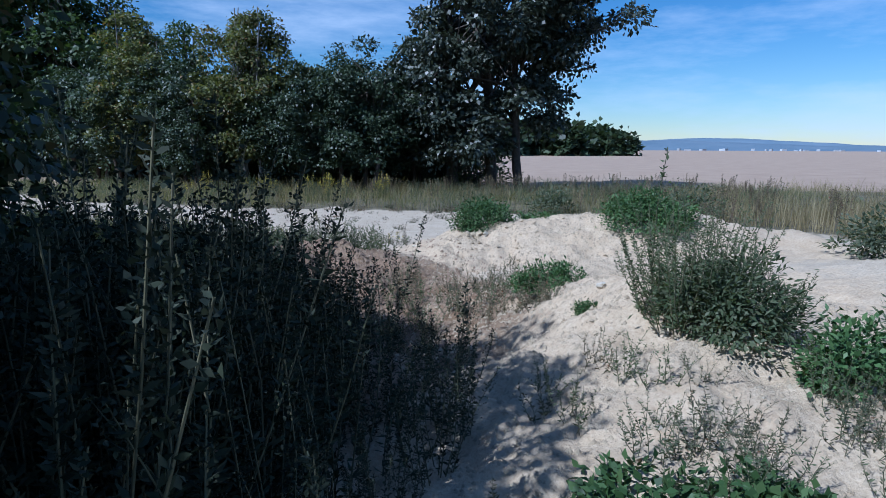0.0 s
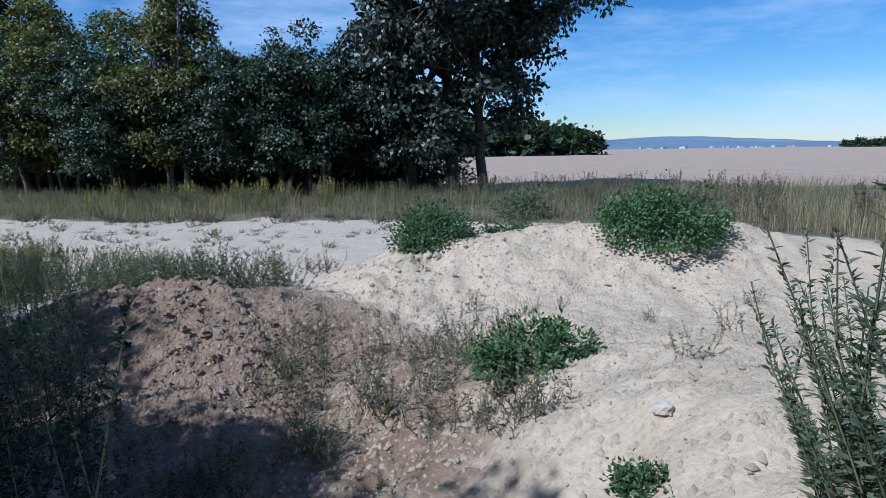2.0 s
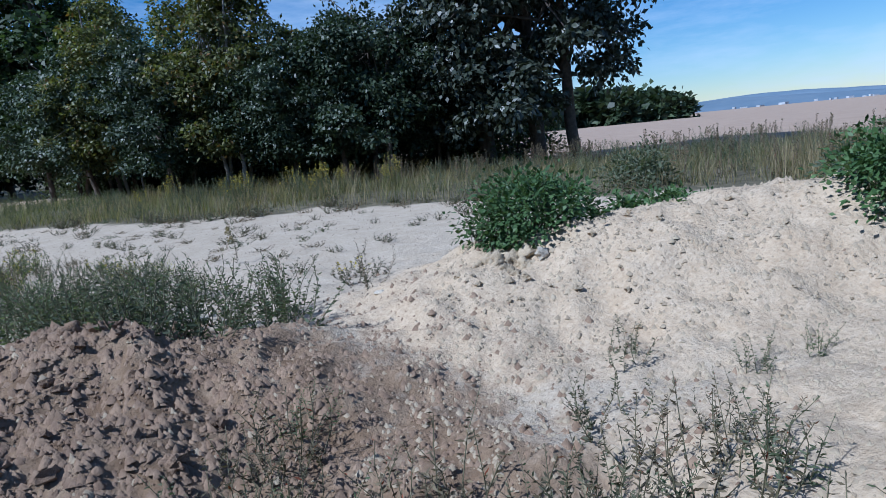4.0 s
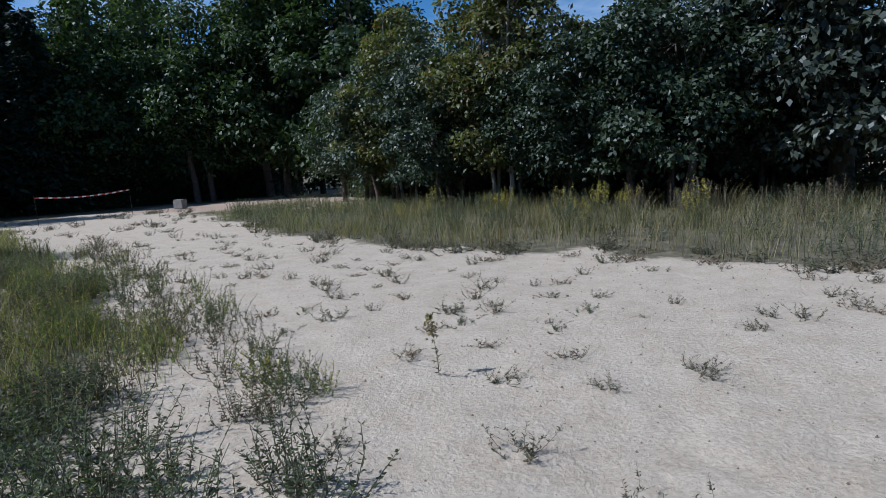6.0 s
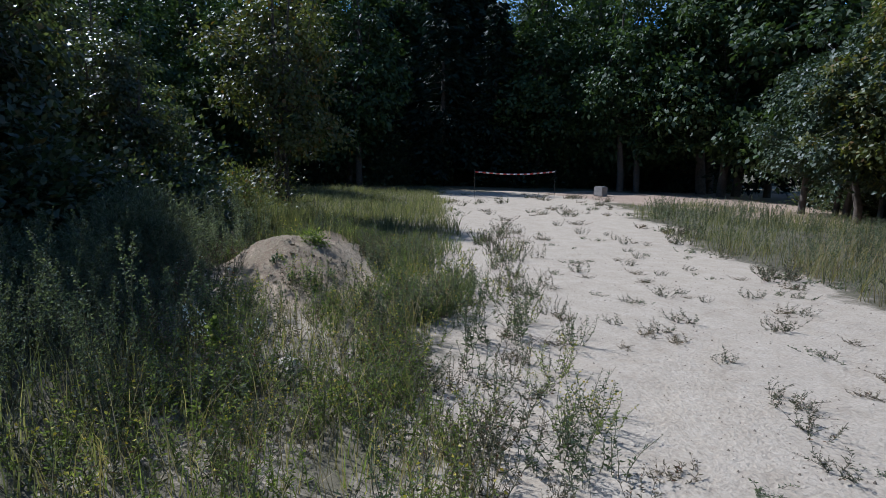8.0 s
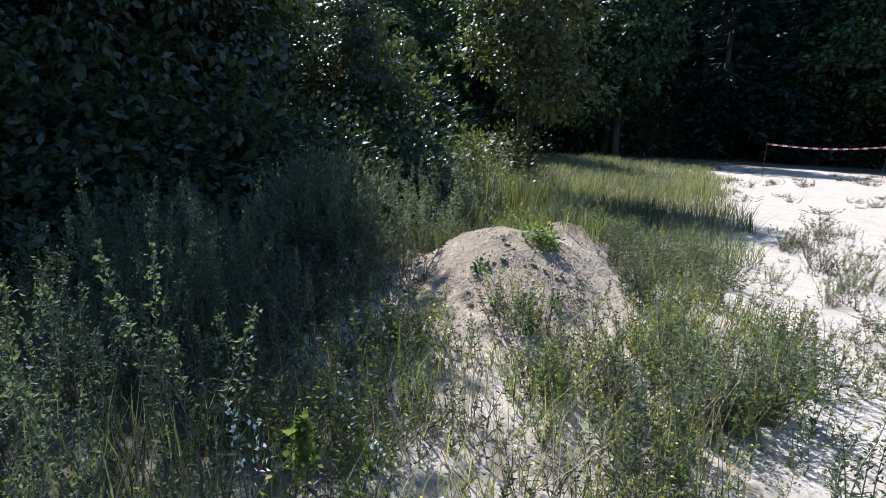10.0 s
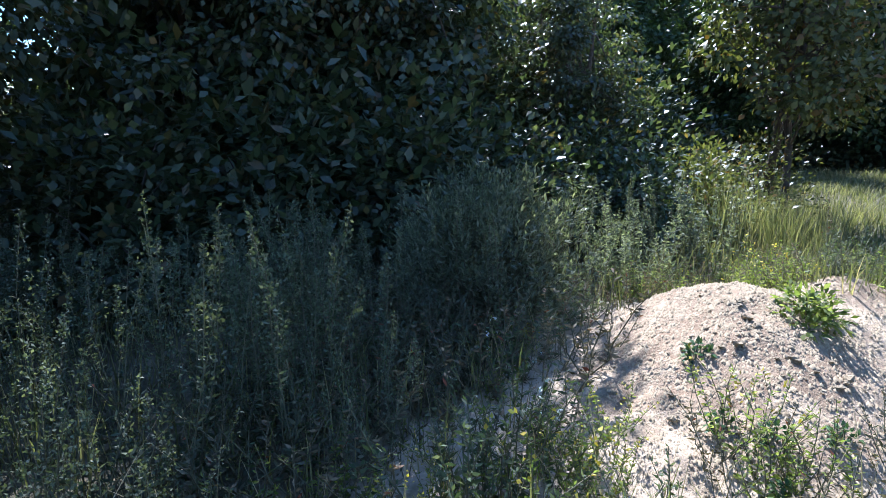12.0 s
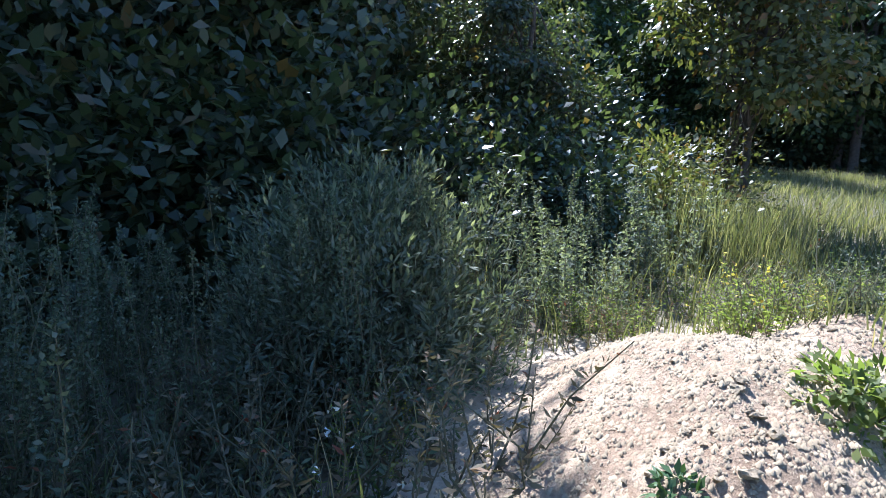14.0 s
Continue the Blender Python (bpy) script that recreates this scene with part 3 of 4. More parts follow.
def scatter(rng, n, inside, box):
    """n places in the box for which inside(x, y), a chance from 0 to 1, holds."""
    out = []
    while len(out) < n:
        x, y = rng.uniform(box[0], box[2]), rng.uniform(box[1], box[3])
        if rng.random() < inside(x, y):
            out.append((x, y))
    return out


PATH_LINE = [(6.75, 3.5), (6.9, 6.5), (6.97, 7.5), (6.5, 10.6), (5.9, 12.1), (4.9, 13.3), (3.6, 14.05), (1.0, 14.7), (-1.9, 14.3)]


def off_path(x, y):
    best = 99.0
    for (ax, ay), (bx, by) in zip(PATH_LINE, PATH_LINE[1:]):
        dx, dy = bx - ax, by - ay
        t = min(1, max(0, ((x - ax) * dx + (y - ay) * dy) / (dx * dx + dy * dy)))
        best = min(best, math.hypot(x - ax - t * dx, y - ay - t * dy))
    return best


rng = np.random.default_rng(5)
mug = [herb("mugwort", place(-1.2 + k, 11.6, 40 * k), "tall grey-green mugwort in the shade", "mugwort", 60 + k, 11, 0.28, 1.1, 74, 0.042, 0.011, MUGWORT, 0.35, 60, MUGWORT, 0.05, None, "mugwort thicket", 0.004, 0.02) for k in range(4)]

mug2 = [herb("wormwood_stand", place(4.0 + 0.4 * k, 7.0, 40 * k), "tall grey-green wormwood with deep shade put into its leaf colour", "wormwood", 70 + k, 9, 0.26, 1.15, 80, 0.055, 0.016, SHADED_WORMWOOD, 0.35, 40, SHADED_WORMWOOD, 0.03, None, "wormwood beside the path", 0.005, 0.019) for k in range(3)]


def south_weeds(x, y):
    if off_path(x, y) < 0.9:
        return 0.0
    edge = 13.3 if x < 0.5 else 13.3 - (x - 0.5) * 0.55
    if math.hypot(x + 3.5, y - 14.4) < 1.15 or math.hypot(x + 4.1, y - 13.9) < 0.9:
        return 0.0
    if -4.9 < x < -2.5 and y > 12.1:
        return 0.0
    if x < -2.6 and y < 11.4 or x < -4.6 and y < 12.4:
        return 0.0
    return 1.0 if y < edge - 0.2 * math.sin(3 * x) else 0.0


def leaning(x, y, turn, size, tilt):
    """As place(), with the whole plant bent over towards the shade."""
    return place(x, y) @ Matrix.Rotation(radians(tilt), 4, "X") @ Matrix.Rotation(radians(turn), 4, "Z") @ Matrix.Scale(size, 4)


for x, y in scatter(rng, 175, south_weeds, (-6.8, 9.8, 5.0, 13.6)):
    if math.hypot(x + 4.1, y - 12.65) > 1.0:
        copy_thing(mug[int(rng.integers(4))], leaning(x, y, rng.uniform(0, 360), rng.uniform(0.6, 1.08), rng.normal() * 7 + 9))
for x, y, k in ((-2.57, 12.54, 0.72), (-2.85, 12.46, 0.77), (-3.16, 12.42, 0.82), (-2.94, 11.94, 0.72), (-3.55, 12.22, 0.77), (-3.41, 11.87, 0.82), (-2.65, 12.14, 0.72)):
    copy_thing(mug[int(rng.integers(4))], leaning(x, y, rng.uniform(0, 360), k, 10))
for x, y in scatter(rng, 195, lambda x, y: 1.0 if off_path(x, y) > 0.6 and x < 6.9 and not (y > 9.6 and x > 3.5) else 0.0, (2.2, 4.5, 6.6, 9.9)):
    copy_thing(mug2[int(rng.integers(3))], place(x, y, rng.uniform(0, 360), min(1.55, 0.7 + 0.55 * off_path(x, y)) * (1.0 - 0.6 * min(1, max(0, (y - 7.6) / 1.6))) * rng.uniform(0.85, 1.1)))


# ---------------------------------------------------------------- bushes
def bush(name, m, label, category, seed, wide, tall, leaf_n, leaf_len, leaf_wide, leaf, clumps=60, stems=14, group="", bark=None, sag=0.15, puff=0.16):
    """A dome of leaf clumps on thin stems."""
    rng = np.random.default_rng(seed)
    d = spread(rng, clumps)
    d[:, 2] = np.abs(d[:, 2])
    r = rng.uniform(0.3, 1.0, clumps) ** 0.45 * rng.uniform(0.85, 1.12, clumps)
    cc = d * r[:, None] * np.array([wide, wide, tall])
    idx = rng.integers(0, clumps, leaf_n)
    pos = cc[idx] + rng.normal(size=(leaf_n, 3)) * puff * min(wide, tall)
    pos[:, 2] = np.maximum(pos[:, 2], 0.01)
    out = unit(pos - cc[idx]) * 0.6 + spread(rng, leaf_n) * 0.6 + unit(pos) * 0.4
    out[:, 2] -= sag
    face = unit(pos) + np.array([0, 0, 0.9])
    e = empty(name, m, label, category, group)
    wood = []
    for q in range(stems):
        a = np.array([*(rng.normal(size=2) * wide * 0.12), -0.04])
        b = cc[q % clumps]
        mid = (a + b) / 2 + np.array([0, 0, tall * 0.18])
        s = np.linspace(0, 1, 5)[:, None]
        wood.append(tube((1 - s) ** 2 * a + 2 * s * (1 - s) * mid + s * s * b, np.linspace(0.012 * (0.4 + tall), 0.003, 5), 4))
    tagged(part("stem", mesh_np("stem", *join(wood), bark or STEM, True), e), kind="stuff")
    part("foliage", mesh_np("foliage", *leaves(rng, pos, out, leaf_len * rng.uniform(0.6, 1.25, leaf_n), leaf_wide * rng.uniform(0.7, 1.2, leaf_n), 0.2, face), leaf), e)
    return e


# bushes on and round the sand mounds
bush("nettle_bush", place(6.66, 14.25, 0, 1, -0.05), "dense green nettle bush on the end of a sand mound", "bush", 101, 0.5, 0.48, 4600, 0.05, 0.03, NETTLE, 48, 30, "bushes on the mounds", None, 0.2, 0.15)
herb("dry_weed", place(6.3, 14.05), "dry branching weed at the edge of a nettle bush", "weed", 116, 8, 0.1, 0.5, 18, 0.04, 0.012, TUFT, 0.6, 0, None, 0.1, DRY_STEM, "", 0.003)
bush("nettle_bush", place(7.62, 14.5, 0, 1, -0.04), "low green bush trailing along a sand ridge", "bush", 102, 0.45, 0.2, 1800, 0.05, 0.03, NETTLE, 40, 16, "bushes on the mounds")
bush("nettle_bush", place(9.15, 13.85, 0, 1, -0.05), "large dense dark-green bush on the mound's crest", "bush", 103, 0.75, 0.5, 9000, 0.05, 0.03, NETTLE, 80, 22, "bushes on the mounds")
bush("clover_bush", place(7.54, 8.95, 0, 1, -0.03), "small round green cushion plant on bare sand", "bush", 104, 0.13, 0.12, 1300, 0.022, 0.014, NETTLE, 30, 10)
bush("nettle_bush", place(7.48, 10.6), "green leafy bush in the hollow between mounds", "bush", 105, 0.46, 0.24, 3600, 0.042, 0.022, NETTLE, 50, 18, "bushes on the mounds")
bush("nettle_bush", place(8.75, 7.75), "fresh green bush at a mound's foot", "bush", 106, 0.26, 0.28, 1700, 0.045, 0.028, NETTLE, 34, 12, "bushes on the mounds")
bush("wormwood_bush", place(9.75, 8.3), "grey-green wormwood bush on sand", "bush", 107, 0.55, 0.6, 2800, 0.06, 0.016, MUGWORT, 60, 26)
bush("wormwood_bush", place(10.6, 8.9), "broad grey-green wormwood bush on sand", "bush", 108, 0.75, 0.6, 3000, 0.06, 0.018, MUGWORT, 60, 26)
bush("nettle_bush", place(8.4, 20.2), "dark green bush before dry grass", "bush", 109, 0.6, 0.6, 1500, 0.09, 0.04, MUGWORT, 40, 14)
bush("nettle_bush", place(11.2, 18.2), "dark bush in dry grass behind the mounds", "bush", 110, 0.9, 0.7, 2200, 0.1, 0.045, MUGWORT, 50, 14)
bush("nettle_bush", place(12.3, 12.6), "dark bush on a distant heap", "bush", 111, 0.8, 0.6, 2200, 0.09, 0.04, MUGWORT, 50, 14)
# the tall narrow-leaved plant on the first mound
herb("goosefoot_plant", place(8.12, 8.42, 0, 0.92, -0.03), "tall bushy plant with narrow grey-green leaves on sand", "plant", 120, 80, 0.36, 1.0, 120, 0.05, 0.0125, WILLOW, 0.55, 0, None, 0.06, STEM, "", 0.005)
herb("goosefoot_shoot", place(7.9, 8.48), "single long shoot with drooping narrow leaves", "plant", 121, 1, 0.02, 1.25, 90, 0.075, 0.016, WILLOW, 0.12, 8, WILLOW, 0.25, STEM, "", 0.006, 0.05)
herb("goosefoot_plant", place(8.45, 8.25, 0, 0.62, -0.03), "bushy dark narrow-leaved plant on sand", "plant", 122, 44, 0.3, 0.85, 90, 0.058, 0.02, WILLOW, 0.75, 0, None, 0.05, STEM, "", 0.005)
bush("goosefoot_bush", place(8.3, 8.3), "leafy grey-green lower growth of a tall sand plant", "bush", 123, 0.42, 0.42, 4200, 0.055, 0.02, WILLOW, 60, 24)
# the grey dome of mugwort by the small mound, sky light put into its leaf colour
bush("mugwort", place(-4.1, 12.65), "dense grey-green dome of mugwort in shade, leaf colour brightened", "mugwort", 130, 0.78, 1.12, 17000, 0.055, 0.015, LIT_SILVER, 300, 60, "", None, -0.25, 0.07)
for k in range(16):
    a = 2.4 * k
    copy_thing(mug[k % 4], leaning(-4.1 + 0.52 * math.cos(a) * (k % 5) / 4, 12.65 + 0.52 * math.sin(a) * (k % 5) / 4, 50 * k, 1.0 + 0.03 * (k % 4), 6 * math.cos(a)))
herb("mugwort", place(-5.6, 13.3), "smaller grey-green mugwort in half shade", "mugwort", 131, 34, 0.3, 0.8, 70, 0.07, 0.017, LIT_SILVER, 0.4, 10, LIT_SILVER, 0.04, None, "", 0.004, 0.03)
herb("mugwort", place(-6.6, 13.7), "pale silvery mugwort lit by the sun", "mugwort", 132, 26, 0.24, 1.0, 66, 0.07, 0.018, LIT_SILVER, 0.3, 10, LIT_SILVER, 0.04, None, "", 0.004, 0.03)
bush("shrub", place(-8.6, 13.3), "yellow-green leafy shrub under trees", "shrub", 133, 0.8, 1.25, 2600, 0.09, 0.05, YELLOWING, 60, 20, "", BARK)
bush("shrub", place(-10.8, 13.6), "leafy yellow-green shrub at the foot of a tree", "shrub", 135, 0.9, 1.5, 2800, 0.085, 0.045, YELLOWING, 60, 20, "", BARK)
bush("shrub", place(-7.5, 12.6), "dark leafy shrub under trees", "shrub", 134, 0.9, 1.3, 2600, 0.09, 0.05, ROUND, 60, 20, "", BARK)

# undergrowth that closes the foot of the wood
under = bush("undergrowth_shrub", place(-8.6, 10.9), "dark leafy shrub of the undergrowth", "shrub", 140, 1.35, 1.9, 5200, 0.13, 0.08, SHADE, 110, 24, "undergrowth", BARK)
rng = np.random.default_rng(14)
for x, y, s in ((-6.3, 11.3, 0.85), (-5.2, 10.7, 0.95), (-4.1, 10.2, 0.95), (-2.8, 10.0, 0.8), (-7.3, 12.0, 0.75), (-5.6, 9.6, 1.3), (-4.3, 8.8, 1.3), (-6.9, 9.4, 1.0), (-5.2, 8.2, 1.05), (-3.9, 6.4, 1.1), (-2.6, 4.4, 1.1), (-1.0, 2.2, 1.1), (0.8, 0.2, 1.2), (-8.0, 7.2, 1.4), (-5.6, 4.4, 1.5), (-11.2, 10.6, 1.2), (-10.6, 8.6, 1.5), (-3.2, 1.2, 1.5), (-7.9, 9.8, 1.3), (-14.0, 10.4, 1.4), (-12.6, 7.2, 1.7), (-16.5, 10.5, 1.4), (-9.6, 5.0, 1.8)):
    copy_thing(under, place(x, y, rng.uniform(0, 360), s))
for k in range(30):
    t = k / 29
    copy_thing(under, place(-29.5 - 6 * math.sin(t * 3.1) + rng.normal() * 1.2, 6 + 33 * t, rng.uniform(0, 360), rng.uniform(1.3, 2.1)))
for k in range(22):
    t = k / 21
    copy_thing(under, place(5.2 - 21 * t + rng.normal() * 0.5, 31.0 + 5 * t + rng.normal() * 0.6, rng.uniform(0, 360), rng.uniform(0.8, 1.35)))
for k in range(13):
    copy_thing(edge_tree if k % 3 else spruce, place(-47 - rng.uniform(0, 8), -2 + 50 * k / 12, rng.uniform(0, 360), rng.uniform(1.2, 1.7)))
for x, y, s in ((-17.5, 8.6, 0.55), (-24.5, 12.0, 0.7), (-27, 38, 1.4), (-23.5, 36, 1.2), (-19.5, 37.5, 1.2), (-31, 43, 1.5), (-16, 39, 0.85), (-11, 38, 0.72), (-18, 4, 0.8), (-22, 7.5, 0.75), (-16, 1, 1.1), (-26, 4, 1.2), (-20, -4, 1.2), (-12, 3, 1.0)):
    copy_thing(edge_tree, place(x, y, rng.uniform(0, 360), s))


# ---------------------------------------------------------------- grass
def blades(name, label, places, seed, tall, wide, material, lean=0.45):
    """A stand of grass blades, three corners and a bent tip each."""
    rng = np.random.default_rng(seed)
    p = np.array(places)
    n = len(p)
    base = np.stack([p[:, 0], p[:, 1], land(p[:, 0], p[:, 1]) - 0.02], 1)
    a = rng.random(n) * 6.28
    h = tall * rng.uniform(0.45, 1.15, n) * (0.4 + 1.1 * lattice(p[:, 0] * 1.3, p[:, 1] * 1.3, 40 + seed))
    out = np.stack([np.cos(a), np.sin(a), np.zeros(n)], 1)
    side = np.stack([-np.sin(a), np.cos(a), np.zeros(n)], 1) * wide
    k = ((0.25 + 0.75 * rng.random(n)) * lean * h)[:, None]
    mid = base + np.array([0, 0, 1]) * (h * 0.6)[:, None] + out * k * 0.4
    tip = base + np.array([0, 0, 1]) * h[:, None] + out * k
    v = np.stack([base - side, base + side, mid + side * 0.7, tip, mid - side * 0.7], 1).reshape(-1, 3)
    i = np.arange(n) * 5
    quads = np.stack([i, i + 1, i + 2, i + 4], 1)
    tris = np.stack([i + 4, i + 2, i + 3], 1)
    me = bpy.data.meshes.new(name)
    me.from_pydata(v.tolist(), [], quads.tolist() + tris.tolist())
    me.materials.append(material)
    return tagged(new(name, me), label, "grass", kind="stuff")


def cast(rng, n, box, chance):
    x, y = rng.uniform(box[0], box[2], n), rng.uniform(box[1], box[3], n)
    keep = rng.random(n) < chance(x, y)
    return np.stack([x[keep], y[keep]], 1)


def rooted_at(x, y):
    return soils(x, y)[2]


rng = np.random.default_rng(77)
strip = lambda x, y: (rooted_at(x, y) > 0.5) * (0.45 + 0.55 * (lattice(x * 0.8, y * 0.8, 9) > 0.45)) * (y < 29.5 + 0.1 * np.abs(x))
blades("grass", "tall mixed green grass along the sand", cast(rng, 46000, (-17, 19.6, 19, 29.8), strip), 1, 0.34, 0.005, GRASS, 1.1)
blades("grass", "dry straw-coloured grass before the field", cast(rng, 30000, (-6, 19.6, 26, 31), lambda x, y: strip(x, y) * (0.25 + 0.75 * (lattice(x * 0.5, y * 0.5, 12) > 0.5))), 2, 0.5, 0.005, STRAW, 0.8)
blades("grass", "dry grass behind the sand mounds", cast(rng, 26000, (10.5, 10, 28, 21), lambda x, y: rooted_at(x, y) > 0.5), 3, 0.5, 0.006, STRAW)
near = lambda x, y: (y > 13.1 + 0.25 * np.sin(2 * x)) * (y < 15.0 + (1.0 - x) * 0.25 + 0.25 * np.sin(1.7 * x)) * (np.hypot(x + 3.5, y - 14.4) > 1.05) * (np.hypot(x + 4.1, y - 13.95) > 0.85)
blades("grass", "sunlit fresh grass beside the small mound", cast(rng, 15000, (-13, 13, 1.6, 18.5), lambda x, y: near(x, y) * np.where(x < -4.5, 0.8, 0.07)), 4, 0.36, 0.0045, GRASS, 0.8)
blades("grass", "rough grass along the road to the wood", cast(rng, 24000, (-27, 13, -7, 21), lambda x, y: rooted_at(x, y) > 0.4), 14, 0.3, 0.007, GRASS, 1.0)
blades("grass", "thin dry grass stalks among weeds", cast(rng, 1800, (-4.5, 13, 1.8, 16.4), near), 15, 0.42, 0.0025, STRAW, 1.1)
blades("grass", "tall bright grass clump in the sun", cast(rng, 2600, (-9.2, 13.3, -7.2, 15.0), lambda x, y: np.hypot(x + 8.2, y - 14.1) < 0.8), 5, 0.8, 0.004, GRASS, 0.45)
blades("grass", "thin grass in the shade of weeds", cast(rng, 9000, (-6, 9, 5, 13.6), lambda x, y: rooted_at(x, y) > 0.5), 6, 0.4, 0.004, GRASS)

# ---------------------------------------------------------------- herbs in the sun
LOW_NAMES = ("groundsel", "clover_weed", "silver_weed", "dry_weed", "ragwort", "knotweed")
low = [herb(LOW_NAMES[k], place(-0.6 - 0.5 * k, 15.0, 30 * k), "low leafy weed in sandy soil", "weed", 200 + k, 9, 0.13, 0.36, 28, 0.04, 0.0115, mat, 0.42, hd, hm, 0.05, None, "low weeds", 0.003, 0.02)
       for k, (mat, hd, hm) in enumerate(((WILLOW, 0, None), (FRESH, 0, None), (MUGWORT, 0, None), (DRY, 0, None), (FRESH, 4, YELLOW), (TUFT, 0, None)))]
tall_low = [herb("tall_groundsel", place(-2.6 - k, 15.4), "tall grey-green weed beside a small mound", "weed", 215 + k, 10, 0.14, 0.6, 46, 0.055, 0.015, (WILLOW, MUGWORT)[k], 0.25, 10, (FRESH, DRY)[k], 0.05, None, "tall weeds by the mound", 0.004, 0.02) for k in range(2)]
rng = np.random.default_rng(31)
for x, y in scatter(rng, 260, lambda x, y: float(near(np.array(x), np.array(y))) * (1.0 if off_path(x, y) > 0.25 else 0.3), (-6.0, 13.1, 1.8, 17.0)):
    copy_thing(low[int(rng.choice(6, p=[0.12, 0.42, 0.05, 0.16, 0.2, 0.05]))], place(x, y, rng.uniform(0, 360), rng.uniform(0.7, 1.25)))
for x, y in scatter(rng, 70, lambda x, y: 1.0 if off_path(x, y) > 0.2 and y < 14.35 else 0.0, (1.2, 13.0, 3.9, 14.6)):
    copy_thing(low[int(rng.choice([0, 2, 2, 5]))], place(x, y, rng.uniform(0, 360), rng.uniform(0.8, 1.4)))
for x, y in scatter(rng, 26, lambda x, y: 1.0, (3.3, 12.3, 5.2, 13.7)):
    copy_thing(low[int(rng.choice([0, 2, 2]))], place(x, y, rng.uniform(0, 360), rng.uniform(1.1, 1.6)))
for x, y in scatter(rng, 30, lambda x, y: 1.0 if y > 15.05 - 0.02 * x else 0.0, (-6.5, 15.0, -1.2, 16.4)):
    copy_thing(tall_low[int(rng.integers(2))], place(x, y, rng.uniform(0, 360), rng.uniform(0.7, 1.15)))
for x, y in scatter(rng, 20, lambda x, y: 1.0, (-2.5, 13.4, 0.2, 14.2)):
    copy_thing(low[int(rng.integers(6))], place(x, y, rng.uniform(0, 360), rng.uniform(1.0, 1.4)))
for x, y in scatter(rng, 46, lambda x, y: 1.0, (-3.5, 12.3, -1.5, 13.7)):
    copy_thing(low[int(rng.choice([0, 2, 3, 5]))], place(x, y, rng.uniform(0, 360), rng.uniform(1.2, 1.8)))
blades("grass", "yellowing dry grass in the sunlit weeds", cast(rng, 1700, (-4.2, 13.5, 1.6, 16.4), near), 16, 0.34, 0.0025, STRAW, 0.7)
blades("grass", "fine fresh grass in the sunlit weeds", cast(rng, 1800, (-4.2, 13.5, 1.8, 16.4), near), 17, 0.22, 0.0035, FRESH, 0.8)
for x, y in scatter(rng, 75, lambda x, y: 1.0, (-2.9, 13.9, 0.5, 15.5)):
    copy_thing(low[int(rng.choice(6, p=[0.1, 0.42, 0.05, 0.2, 0.19, 0.04]))], place(x, y, rng.uniform(0, 360), rng.uniform(0.75, 1.1)))
# low wormwood with shade-darkened leaves, close to the path's shaded side
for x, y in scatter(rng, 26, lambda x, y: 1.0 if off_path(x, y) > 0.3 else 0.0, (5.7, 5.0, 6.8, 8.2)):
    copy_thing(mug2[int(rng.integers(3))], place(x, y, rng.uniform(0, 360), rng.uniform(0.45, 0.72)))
bush("nettle_bush", place(7.45, 6.75), "leafy green weeds at a sand mound's foot", "bush", 112, 0.28, 0.18, 900, 0.055, 0.034, NETTLE, 34, 12, "bushes on the mounds")
bush("nettle_bush", place(7.85, 6.6), "leafy green weeds at the path's edge", "bush", 113, 0.26, 0.18, 800, 0.055, 0.034, NETTLE, 30, 12, "bushes on the mounds")
bush("wormwood_bush", place(8.95, 6.9), "grey-green wormwood beside the sandy path", "bush", 114, 0.4, 0.42, 1700, 0.05, 0.014, MUGWORT, 44, 20)
bush("wormwood_bush", place(9.5, 6.9), "thin grey-green wormwood on sand", "bush", 115, 0.42, 0.5, 1700, 0.05, 0.014, MUGWORT, 44, 20)
# a strip of weeds along the middle of the sand track
for k in range(105):
    t = rng.random() ** 1.2
    x, y = 3.0 - 11.5 * t, 14.85 + 3.6 * t + rng.normal() * (0.2 + 0.12 * t)
    copy_thing(low[int(rng.choice([0, 2, 3, 5, 4]))], place(x, y, rng.uniform(0, 360), rng.uniform(0.5, 1.05)))
# hollow between the mounds
for x, y in scatter(rng, 62, lambda x, y: 1.0 if off_path(x, y) > 0.25 else 0.2, (5.6, 9.4, 7.4, 12.1)):
    copy_thing(low[int(rng.choice([0, 3, 3, 3, 5, 2]))], place(x, y, rng.uniform(0, 360), rng.uniform(0.6, 1.2)))
# at the walker's feet at the start
for x, y in scatter(rng, 60, lambda x, y: 1.0 if off_path(x, y) > 0.4 else 0.3, (6.9, 6.3, 9.6, 7.8)):
    copy_thing(low[int(rng.choice([0, 0, 2, 5]))], place(x, y, rng.uniform(0, 360), rng.uniform(0.6, 1.0)))
# flowering herbs in the strip before the thicket
gold = herb("goldenrod", place(-1.0, 23.6), "yellow-flowering goldenrod in tall grass", "flower", 220, 9, 0.2, 0.85, 30, 0.07, 0.02, GRASS, 0.2, 14, YELLOW, 0.1, None, "goldenrod", 0.005, 0.035)
brown = herb("dock_plant", place(3.0, 25.0), "dark brown seed stalks of dock in dry grass", "plant", 221, 9, 0.22, 0.9, 26, 0.07, 0.018, DRY, 0.2, 30, DRY, 0.1, DRY_STEM, "dock plants", 0.006, 0.03)
green = herb("strip_herb", place(-6.0, 23.0), "green bushy herb in tall grass", "herb", 222, 8, 0.25, 0.7, 34, 0.07, 0.02, MUGWORT, 0.35, 8, MUGWORT, 0.05, None, "strip mugwort", 0.005, 0.03)
